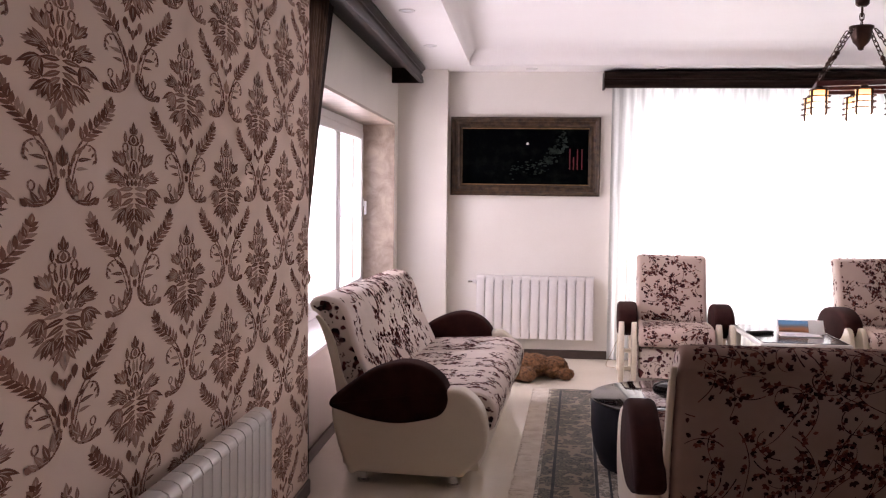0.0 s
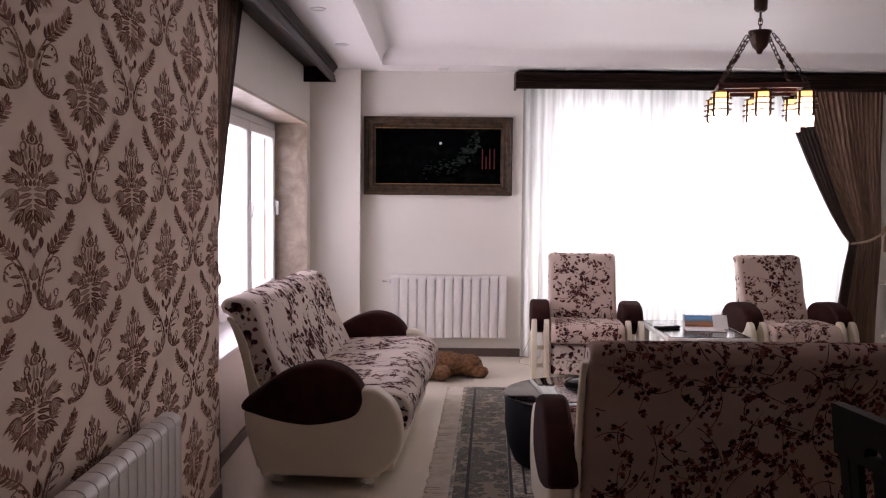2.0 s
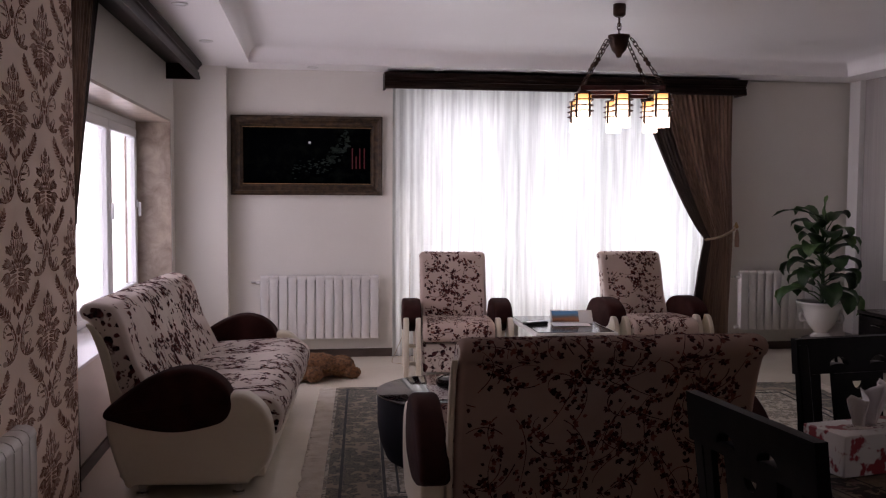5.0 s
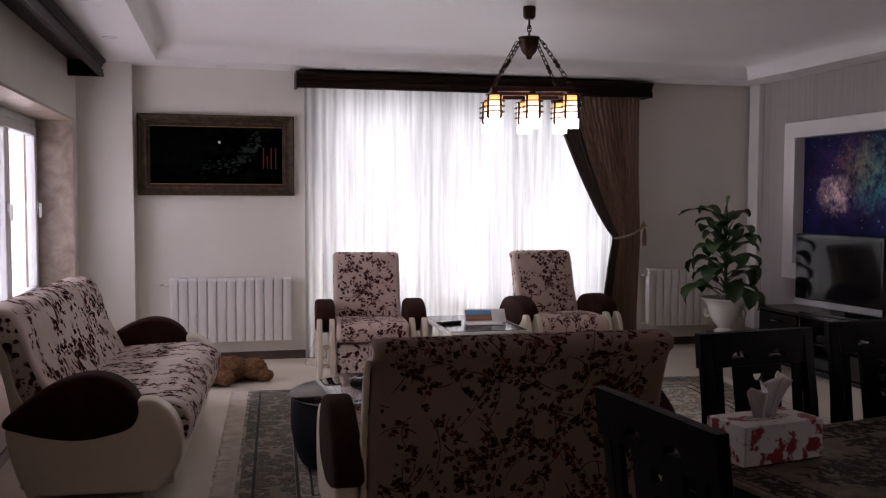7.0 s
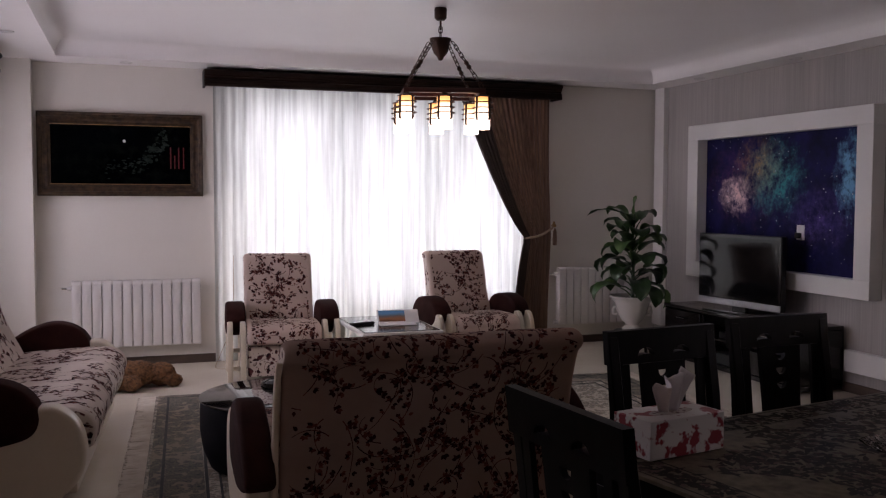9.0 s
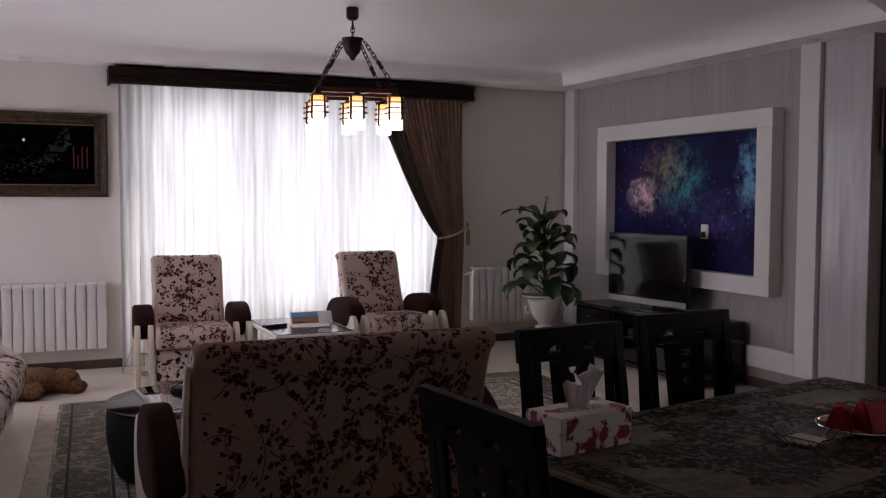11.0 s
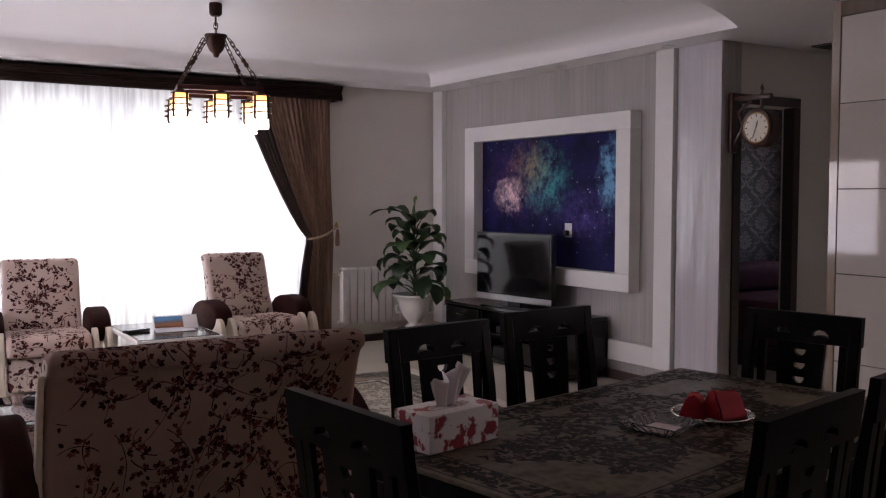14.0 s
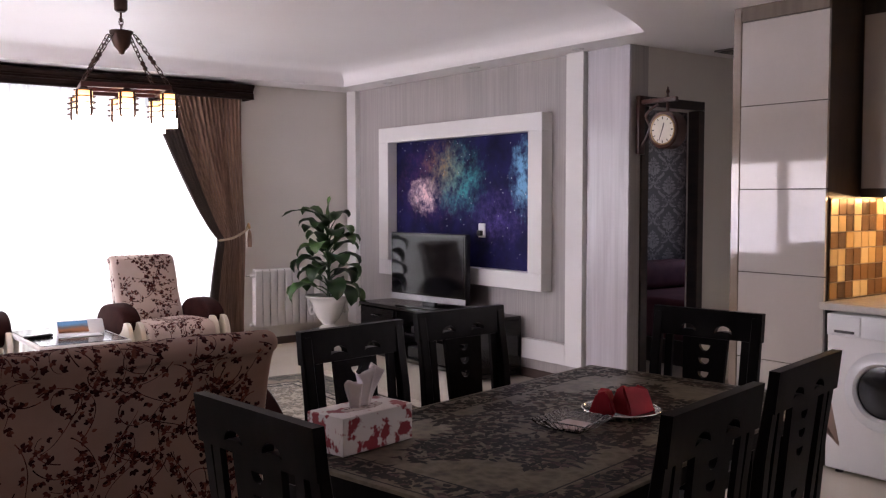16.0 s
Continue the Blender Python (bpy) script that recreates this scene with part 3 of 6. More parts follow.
def radiator(m, count, label):
    top = thing("radiator", m, label, "radiator", "column radiators")
    for i in range(count):
        ob = new("section", SECTION)
        ob.parent = top
        ob.location = (0.08 * (i + 0.5), 0, 0)
    for z in (0.518, 0.042):
        bm = B()
        tube(bm, [(-0.035, -0.048, z), (0.0, -0.048, z)], 0.016, 12)
        part("end_plug", bm, M["radiator"], top)
    bm = B()
    tube(bm, [(-0.03, -0.048, 0.518), (-0.075, -0.048, 0.518)], 0.011, 10)
    tube(bm, [(-0.055, -0.048, 0.518), (-0.055, 0.01, 0.518)], 0.009, 10)
    part("valve", bm, M["chrome"], top, "small metal valve")
    for x in (0.12, 0.08 * count - 0.12):
        for z in (0.49, 0.062):
            part("bracket", box(B(), x - 0.01, x + 0.01, -0.03, 0.03, z, z + 0.009), M["radiator"], top)
    return top


radiator(pose(-0.46, WALL_B - 0.03, 0.165), 13, "white aluminium column radiator under the painting")
radiator(pose(3.98, WALL_B - 0.03, 0.185), 10, "white aluminium column radiator in the corner behind the plant")
radiator(pose(PAPER_X + 0.03, 3.33 - 15 * 0.08, 0.095, 0, 0, 90), 15, "white aluminium column radiator on the damask wall")

# ---- pelmets ----
def pelmet(name, m, length, deep, label):
    """Moulded curtain box; front towards -y, back at y 0, top at z 0."""
    top = thing(name, m, label, "pelmet", "curtain pelmets")
    front = [(-deep, 0.0), (-deep - 0.030, -0.004), (-deep - 0.034, -0.022), (-deep - 0.022, -0.034), (-deep - 0.010, -0.045), (-deep - 0.012, -0.056), (-deep, -0.062), (-deep + 0.004, -0.078), (-deep - 0.010, -0.084), (-deep - 0.012, -0.112), (-deep - 0.018, -0.118), (-deep - 0.016, -0.140), (-deep + 0.014, -0.142), (-deep + 0.014, -0.012)]
    part("cornice", prism(B(), front, 0, length, "x"), M["pelmet"], top, smooth=25)
    part("lid", box(B(), 0, length, -deep + 0.015, 0, -0.012, 0), M["pelmet"], top)
    for x in (0.0, length - 0.018):
        part("end_board", box(B(), x, x + 0.018, -deep + 0.015, 0, -0.14, -0.013, 0.002, 1), M["pelmet"], top)
    return top


pelmet("pelmet", pose(0.62, WALL_B, 2.525), 3.32, 0.212, "dark carved wooden curtain pelmet over the wide window")
pelmet("pelmet", pose(WALL_L, PAPER_END + 0.02, 2.525, 0, 0, 90), 3.42, 0.25, "dark carved wooden curtain pelmet over the side window")

# ---- curtains ----
def sheet(rows, material, name, parent=None, label="", solid=0.0):
    """Cloth between rows: each row is (z, list of (x, y))."""
    bm = B()
    grid = [[bm.verts.new((x, y, z)) for x, y in line] for z, line in rows]
    for a, b in zip(grid, grid[1:]):
        for i in range(len(a) - 1):
            bm.faces.new((a[i], a[i + 1], b[i + 1], b[i]))
    ob = part(name, bm, material, parent, label, smooth=180)
    return ob


def voile(m, width, z0, z1, label, folds=34, seed=3):
    top = thing("voile_curtain", m, label, "curtain")
    rnd = random.Random(seed)
    n = folds * 10
    ph = [rnd.uniform(-0.5, 0.5) for _ in range(folds + 2)]
    am = [rnd.uniform(0.4, 1.2) for _ in range(folds + 2)]
    rows = []
    for k in range(15):
        t = k / 14
        line = []
        for i in range(n + 1):
            s = i / n * folds
            j = int(s)
            fr = s - j
            a = am[j] * (1 - fr) + am[j + 1] * fr
            p = ph[j] * (1 - fr) + ph[j + 1] * fr
            y = 0.013 * a * math.sin(2 * math.pi * s + p * (1 + t)) * (0.55 + 0.45 * t) + 0.008 * math.sin(0.9 * s + 3 * t)
            line.append((width * i / n + 0.006 * math.sin(5 * s) * t, y))
        rows.append((z1 + (z0 - z1) * t, line))
    sheet(rows, M["sheer"], "cloth", top)
    return top


voile(pose(0.70, WALL_B - 0.10, 0), 2.95, 0.02, 2.50, "white translucent voile curtain hanging in soft folds")

m = Mat("brown_striped_drape", (0.09, 0.055, 0.04), 0.7)
v = m.coord()
strands = m.noise(38, 3, 0.65, m.coord((1, 1, 0.03)))
m.colour(m.mix(m.ramp(strands, (0.38, 0.0), (0.62, 1.0)), (0.155, 0.086, 0.057), (0.28, 0.165, 0.110)))
m.bump(m.noise(400, 2, 0.6, v), 0.4, 0.001)
m.b.inputs["Sheen Weight"].default_value = 0.2
M["drape"] = m.m
M["lining"] = varied("dark_drape_border", (0.034, 0.019, 0.015), (0.056, 0.032, 0.025), 5, 0.65, grain=300, bump=0.3)
M["cord"] = varied("beige_cord", (0.30, 0.22, 0.15), (0.42, 0.32, 0.22), 40, 0.7, grain=200, bump=0.4)


def drape(m, inner_top, inner_tie, inner_low, outer, z_tie, z_top, z_low, label, folds=21, fall=0.78):
    """A drape gathered to the side. x grows from the wall side (outer, 0) to the window; depths along y."""
    top = thing("drape", m, label, "curtain", "tied-back drapes")
    border = 0.24
    for name, mat, lo, hi in (("cloth", M["drape"], 0.0, 1 - border), ("border", M["lining"], 1 - border, 1.0)):
        rows = []
        for k in range(41):
            z = z_top + (z_low - z_top) * k / 40
            if z > z_tie:
                t = (z_top - z) / (z_top - z_tie)
                w = inner_tie + (inner_top - inner_tie) * (1 - t) ** fall
                amp = 0.013 + 0.007 * (1 - t)
            else:
                t = (z_tie - z) / (z_tie - z_low)
                w = inner_tie + (inner_low - inner_tie) * t ** 0.6
                amp = 0.017
            o = outer * (1 - math.exp(-((z - z_tie) / 0.5) ** 2))
            line = []
            cells = 150 if lo == 0 else 40
            for i in range(cells + 1):
                s = lo + (hi - lo) * i / cells
                y = amp * (0.75 + 0.3 * math.sin(17 * s + 2)) * math.sin(2 * math.pi * folds * s + 1.5 * math.sin(7 * s) + 0.9 * math.sin(19 * s)) + 0.012 * math.sin(4 * s + z)
                if abs(z - z_tie) < 0.12:
                    y *= 0.35 + 0.65 * abs(z - z_tie) / 0.12
                line.append((o + (w - o) * s, y))
            rows.append((z, line))
        sheet(rows, mat, name, top)
    tie = inner_tie
    arc = [(-0.02, 0.02, z_tie + 0.12)] + [(tie * (0.02 + 0.98 * i / 12) , -0.055 * math.sin(math.pi * (0.25 + 0.75 * i / 12)), z_tie + 0.10 * (1 - i / 12) - 0.02 * math.sin(math.pi * i / 12)) for i in range(13)] + [(tie + 0.01, 0.01, z_tie)]
    bm = tube(B(), spline(arc, 48), 0.011, 8)
    part("tie_cord", bm, M["cord"], top, "twisted beige cord")
    bm = lathe(B(), [(0, 0.0), (0.018, 0.005), (0.024, 0.02), (0.014, 0.04), (0.008, 0.06), (0, 0.062)], 16, (-0.03, 0.0, z_tie + 0.10))
    part("hook", bm, M["brass"], top, "brass wall hook")
    bm = lathe(B(), [(0, 0.0), (0.010, -0.01), (0.018, -0.04), (0.022, -0.11), (0.020, -0.17), (0, -0.172)], 14, (-0.035, -0.01, z_tie + 0.10))
    part("tassel", bm, M["drape"], top, "long brown tassel")
    return top


# right side of the wide window: the x axis is turned towards the window
d = drape(pose(3.875, WALL_B - 0.15, 0) @ Matrix.Diagonal((-1, 1, 1, 1)), 0.98, 0.27, 0.42, 0.03, 1.06, 2.50, 0.02, "brown striped drape tied back beside the wide window")
d = drape(pose(WALL_L + 0.046, 4.445, 0, 0, 0, 90), 0.80, 0.08, 0.20, 0.0, 1.0, 2.50, 0.02, "brown striped drape tied back at the side window", 16, 1.2)

# ---- upholstery ----
def floral():
    """Cream cloth printed with plum blossoms, leaves and thin branches."""
    m = Mat("floral_cloth", (0.6, 0.5, 0.45), 0.75)
    v = m.coord()
    wob = m.node("ShaderNodeTexNoise", Scale=9.0, Detail=3.0)
    m.put(wob.inputs["Vector"], v)
    vec = m.node("ShaderNodeMix")
    vec.data_type = "VECTOR"
    vec.inputs[0].default_value = 0.075
    m.put(vec.inputs[4], v)
    m.put(vec.inputs[5], wob.outputs["Color"])
    w = vec.outputs[1]
    # petals: small cells kept only in clusters
    petal = m.voronoi(27, w, "SMOOTH_F1")
    cluster = m.noise(6.5, 2, 0.5, v)
    bloom = m.math("MULTIPLY", m.ramp(petal, (0.30, 1.0), (0.36, 0.0)), m.ramp(cluster, (0.40, 0.0), (0.43, 1.0)))
    small = m.math("MULTIPLY", m.ramp(m.voronoi(48, w), (0.27, 1.0), (0.33, 0.0)), m.ramp(m.noise(13, 2, 0.5, v), (0.50, 0.0), (0.53, 1.0)))
    line = m.math("ABSOLUTE", m.math("SUBTRACT", m.noise(5.5, 2, 0.45, v, 0.9), 0.5))
    twig = m.math("MULTIPLY", m.ramp(line, (0.008, 1.0), (0.014, 0.0)), m.ramp(m.noise(4, 1, 0.5, v), (0.44, 0.0), (0.49, 1.0)))
    tone = m.noise(21, 2, 0.6, v)
    ink = m.mix(m.ramp(tone, (0.40, 0.0), (0.60, 1.0)), (0.020, 0.006, 0.010), (0.12, 0.034, 0.034))
    base = m.mix(m.ramp(m.noise(4, 3, 0.5, v), (0.3, 0.0), (0.7, 1.0)), (0.60, 0.50, 0.44), (0.68, 0.58, 0.52))
    c = m.mix(m.math("MULTIPLY", twig, 0.8), base, (0.15, 0.062, 0.052))
    c = m.mix(m.math("MULTIPLY", small, 0.9), c, ink)
    c = m.mix(bloom, c, ink)
    m.colour(c)
    m.bump(m.noise(420, 2, 0.6, v), 0.35, 0.001)
    m.b.inputs["Specular IOR Level"].default_value = 0.15
    return m.m


M["floral"] = floral()
M["brown_velvet"] = varied("brown_velvet", (0.024, 0.0065, 0.006), (0.044, 0.013, 0.011), 7, 0.85, grain=320, bump=0.4, Specular_IOR_Level=0.12)
M["cream_lacquer"] = varied("cream_lacquer", (0.69, 0.61, 0.49), (0.74, 0.66, 0.54), 2.5, 0.3, grain=60, bump=0.03)


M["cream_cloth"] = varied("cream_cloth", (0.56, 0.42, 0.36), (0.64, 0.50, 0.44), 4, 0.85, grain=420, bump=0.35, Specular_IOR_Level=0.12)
# suite cloth with the shade of the two-seater's rear put into its colour
M["shaded_cloth"] = varied("shaded_cream_cloth", (0.32, 0.215, 0.18), (0.39, 0.27, 0.23), 4, 0.85, grain=420, bump=0.35, Specular_IOR_Level=0.1)
# suite cloth with the side window's light on the long sofa painted in
M["lit_cloth"] = varied("lit_cream_cloth", (0.66, 0.55, 0.495), (0.74, 0.64, 0.585), 4, 0.8, grain=420, bump=0.35, Specular_IOR_Level=0.2)
ink = Mat("plum_print", (0.06, 0.02, 0.02), 0.9, Specular_IOR_Level=0.1)
ink.colour(ink.ramp(ink.t.nodes.new("ShaderNodeNewGeometry").outputs["Random Per Island"], (0.0, (0.022, 0.006, 0.009)), (0.45, (0.058, 0.016, 0.018)), (0.75, (0.125, 0.036, 0.030)), (1.0, (0.22, 0.080, 0.060))))
M["plum_print"] = ink.m


def sprigs(x0, x1, s1, seed, density, size=1.0):
    """Flat outlines of leafy twigs over a strip x0..x1 wide and s1 long."""
    rnd = random.Random(seed)
    out = []
    cell = 1 / math.sqrt(density)
    starts = [(x0 + (i + rnd.random()) * cell, (j + rnd.random()) * cell) for i in range(int((x1 - x0) / cell) + 1) for j in range(int(s1 / cell) + 1)]
    for x, y in starts:
        a = rnd.uniform(0, 2 * math.pi)
        bend = rnd.choice((-1, 1)) * rnd.uniform(3, 9)
        n = rnd.randint(8, 16)
        for i in range(n):
            a += bend * 0.03
            bend += rnd.uniform(-2.5, 2.5)
            nx, ny = x + 0.024 * size * math.cos(a), y + 0.024 * size * math.sin(a)
            w = 0.0027 * (1 - 0.6 * i / n)
            px, py = -math.sin(a) * w, math.cos(a) * w
            out.append([(x + px, y + py), (x - px, y - py), (nx - px * 0.8, ny - py * 0.8), (nx + px * 0.8, ny + py * 0.8)])
            x, y = nx, ny
            if rnd.random() < 0.72:
                side = a + rnd.choice((-1, 1)) * rnd.uniform(0.6, 1.4)
                reach = rnd.uniform(0.006, 0.024)
                bx, by = x + reach * math.cos(side), y + reach * math.sin(side)
                k = rnd.choice((1, 2, 3, 3, 3, 4))
                big = size * rnd.uniform(0.75, 1.25)
                for j in range(k):
                    d = side + (j - (k - 1) / 2) * (0.95 if k < 5 else 1.25)
                    leaf(out, bx, by, d, 0.025 * big, 0.0165 * big, rnd.uniform(-0.2, 0.2))
    return [l for l in out if all(x0 < p[0] < x1 and 0 < p[1] < s1 for p in l)]


def print_on(ob, outline, n, x0, x1, rim, seed, density, size=1.0):
    """Lays a printed twig pattern on the straight-drawn skin of a cushion, as part of it."""
    pts = [Vector((p.x, p.y)) for p in spline([(y, z, 0) for y, z in outline], n, True)]
    area = sum(a.x * b.y - b.x * a.y for a, b in zip(pts, pts[1:] + pts[:1]))
    flip = 1 if area > 0 else -1
    run, total = [], 0.0
    for a, b in zip(pts, pts[1:] + pts[:1]):
        run.append(total)
        total += (b - a).length
    def skin(x, s):
        s %= total
        k = len(run) - 1
        lo, hi = 0, len(run) - 1
        while lo < hi:
            mid = (lo + hi + 1) // 2
            if run[mid] <= s:
                lo = mid
            else:
                hi = mid - 1
        a, b = pts[lo], pts[(lo + 1) % len(pts)]
        d = (b - a).normalized()
        q = a + d * (s - run[lo])
        return (x, q.x + d.y * 0.0016 * flip, q.y - d.x * 0.0016 * flip)
    verts, faces = [], []
    for l in sprigs(x0 + rim, x1 - rim, total, seed, density, size):
        k = len(verts)
        verts.extend(skin(x, s) for x, s in l)
        faces.append(list(range(k, k + len(l))))
    me = bpy.data.meshes.new("printed_pattern")
    me.from_pydata(verts, [], faces)
    me.materials.append(M["plum_print"])
    pr = new("printed_pattern", me)
    pr.parent = ob
    tagged(pr, "plum blossom and twig print", kind="stuff")


def cushion(name, outline, x0, x1, bevel, seg, n, top, seed, density=40, size=1.0, cloth="cream_cloth"):
    """A cloth cushion whose skin carries the twig print; its flat ends have a woven blossom cloth."""
    bm = rounded_prism(outline, x0, x1, bevel, seg, n)
    bm.normal_update()
    for f in bm.faces:
        if abs(f.normal.x) > 0.9:
            f.material_index = 1
    ob = part(name, bm, (M[cloth], M["floral"]), top)
    print_on(ob, outline, n, x0, x1, bevel, seed, density, size)
    return ob


def rounded_prism(outline, a, b, bevel, seg=4, n=64, lean=None):
    """A closed smooth outline in (y, z), pulled along x with rounded rims."""
    pts = [(p.x, p.y) for p in spline([(y, z, 0) for y, z in outline], n, True)]
    return prism(B(), pts, a, b, "x", bevel, seg)


def couch(m, length, label, group, back_h, seed, density, size=1.0, cloth="cream_cloth", low=0.0, arm=0.13):
    """A settee facing +y; y 0 is the rear of its base, x runs from 0 to its length."""
    top = thing("sofa", m, label, "sofa", group)
    side = [(0.015, 0.40), (0.03, 0.24), (0.09, 0.08), (0.14, 0.066), (0.62, 0.064), (0.69, 0.085), (0.77, 0.17), (0.795, 0.27), (0.775, 0.39), (0.715, 0.47), (0.62, 0.505), (0.40, 0.45), (0.15, 0.42)]
    horn = [(0.022, 0.12), (0.008, 0.36), (-0.034, 0.60), (-0.086, 0.765), (-0.116, 0.820), (-0.095, 0.822), (-0.050, 0.770), (-0.012, 0.69), (0.010, 0.60), (0.04, 0.50), (0.09, 0.40), (0.10, 0.14)]
    pad = [(-0.004, 0.405), (0.015, 0.440), (0.10, 0.51), (0.22, 0.585), (0.36, 0.628), (0.48, 0.610), (0.57, 0.545), (0.605, 0.455), (0.57, 0.375), (0.47, 0.338), (0.33, 0.318), (0.18, 0.335), (0.06, 0.368), (0.012, 0.384)]
    pad = [(y - low, z - 0.4 * low * (1.0 + (0.63 - z) * 7.0)) for y, z in pad]
    for s in (0, 1):
        x0 = 0.0 if s == 0 else length - arm
        part("side_panel", rounded_prism(side, x0, x0 + arm, 0.022), M["cream_lacquer"], top, "cream lacquered side panel")
        part("arm_pad", rounded_prism(pad, x0 - 0.012, x0 + arm + 0.012, 0.026, 4), M["brown_velvet"], top, "dark brown almond-shaped arm pad")
        xh = arm + 0.004 if s == 0 else length - arm - 0.028
        horn_line = [(y + 0.06, z) for y, z in horn] if s and low else horn
        part("back_panel", rounded_prism(horn_line, xh, xh + 0.024, 0.006), M["cream_lacquer"], top, "cream lacquered back edge")
        for y in (0.16, 0.62):
            xf = 0.075 if s == 0 else length - 0.075
            part("foot", lathe(B(), [(0, 0), (0.030, 0), (0.030, 0.012), (0.019, 0.018), (0.019, 0.070), (0, 0.070)], 16, (xf, y, 0)), M["chrome"], top, "chrome foot")
    a, b = arm + 0.012, length - arm - 0.012
    seat = [(0.16, 0.26), (0.15, 0.40), (0.20, 0.445), (0.45, 0.462), (0.68, 0.470), (0.78, 0.445), (0.825, 0.385), (0.815, 0.31), (0.77, 0.265), (0.45, 0.25)]
    seats = max(1, round((b - a) / 0.62))
    step = (b - a) / seats
    for i in range(seats):
        cushion("seat_cushion", seat, a + i * step + 0.001, a + (i + 1) * step - 0.001, 0.02, 4, 64, top, seed + i, density, size, cloth)
    h = back_h
    back = [(0.02, 0.12), (-0.005, 0.35), (-0.045, 0.60), (-0.105, h - 0.12), (-0.150, h - 0.075), (-0.160, h - 0.035), (-0.130, h - 0.005), (-0.07, h), (0.005, h - 0.025), (0.055, h - 0.10), (0.105, 0.66), (0.20, 0.46), (0.23, 0.38), (0.22, 0.14)]
    cushion("backrest", back, a + 0.018, b - 0.018, 0.035, 5, 84, top, seed + 50, density, size, cloth)
    part("seat_base", box(B(), a, b, 0.03, 0.74, 0.06, 0.262, 0.01, 2), M["cream_lacquer"], top)
    return top


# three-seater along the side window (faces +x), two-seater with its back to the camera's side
couch(pose(-0.835, 6.68, 0, 0, 0, -94), 2.12, "long cream sofa with plum blossom cloth and brown arm pads", "lounge suite", 0.925, 100, 66, 0.98, "lit_cloth")
couch(pose(0.43, 3.66, 0), 1.515, "two-seat cream sofa with plum blossom cloth seen from behind", "lounge suite", 0.905, 200, 92, 0.84, "shaded_cloth", 0.06, 0.10)


def armchair(m, label, seed):
    """An armchair facing +y, x from -0.43 to 0.43, y 0 at the rear."""
    top = thing("armchair", m, label, "armchair", "lounge suite")
    back = [(0.06, 0.10), (0.04, 0.35), (0.00, 0.60), (-0.06, 0.85), (-0.10, 0.915), (-0.09, 0.955), (-0.03, 0.965), (0.03, 0.935), (0.075, 0.82), (0.13, 0.62), (0.20, 0.46), (0.22, 0.30), (0.21, 0.12)]
    cushion("backrest", back, -0.285, 0.285, 0.035, 4, 78, top, seed, 118, 0.78)
    seat = [(0.16, 0.28), (0.16, 0.40), (0.22, 0.440), (0.45, 0.455), (0.66, 0.452), (0.74, 0.425), (0.765, 0.37), (0.74, 0.30), (0.45, 0.275)]
    cushion("seat_cushion", seat, -0.29, 0.29, 0.03, 4, 64, top, seed + 1, 118, 0.78)
    part("front_apron", box(B(), -0.285, 0.285, 0.08, 0.71, 0.045, 0.285, 0.02, 3), M["floral"], top)
    pad = [(0.08, 0.44), (0.15, 0.55), (0.27, 0.595), (0.42, 0.60), (0.55, 0.565), (0.62, 0.50), (0.60, 0.42), (0.52, 0.36), (0.34, 0.33), (0.18, 0.36)]
    leg = [(0.05, 0.42), (0.06, 0.22), (0.10, 0.03), (0.16, 0.0), (0.22, 0.03), (0.20, 0.20), (0.21, 0.30), (0.36, 0.335), (0.52, 0.33), (0.59, 0.26), (0.61, 0.14), (0.62, 0.02), (0.66, 0.0), (0.71, 0.02), (0.735, 0.18), (0.73, 0.34), (0.69, 0.44), (0.62, 0.475), (0.45, 0.43), (0.25, 0.41)]
    for s in (-1, 1):
        x0, x1 = sorted((s * 0.300, s * 0.440))
        part("arm_pad", rounded_prism(pad, x0 - 0.006, x1 + 0.006, 0.026, 4), M["brown_velvet"], top, "dark brown rounded arm pad")
        for xa, xb in ((x0, x0 + 0.042), (x1 - 0.042, x1)):
            part("arm_frame", rounded_prism(leg, xa, xb, 0.008, 2, 100), M["cream_lacquer"], top, "cream lacquered curved arm frame")
        for z in (0.10, 0.24):
            part("arm_rail", box(B(), x0 + 0.043, x1 - 0.043, 0.655, 0.69, z, z + 0.03, 0.004, 1), M["cream_lacquer"], top)
    return top


armchair(pose(1.20, 7.98, 0, 0, 0, 176), "armchair in plum blossom cloth with brown arm pads before the voile", 300)
armchair(pose(2.80, 7.98, 0, 0, 0, 185), "armchair in plum blossom cloth turned beside the low table", 310)

# ---- rug ----
def rug_material(name, field, size=1.0):
    m = Mat(name, (0.2, 0.18, 0.16), 0.85)
    v = m.coord()
    a = m.voronoi(16 * size, v, "F1")
    b = m.voronoi(40 * size, v, "F1")
    c = m.noise(70, 4, 0.7, v)
    k = m.math("ADD", m.math("MULTIPLY", a, 0.5), m.math("ADD", m.math("MULTIPLY", b, 0.45), m.math("MULTIPLY", c, 0.35)))
    m.colour(m.ramp(k, *field))
    m.bump(m.noise(350, 2, 0.7, v), 0.6, 0.002)
    return m.m


M["rug_field"] = rug_material("rug_field", ((0.36, (0.07, 0.065, 0.06)), (0.44, (0.36, 0.305, 0.235)), (0.50, (0.13, 0.105, 0.085)), (0.56, (0.44, 0.38, 0.30)), (0.63, (0.10, 0.10, 0.095)), (0.74, (0.50, 0.45, 0.37))))
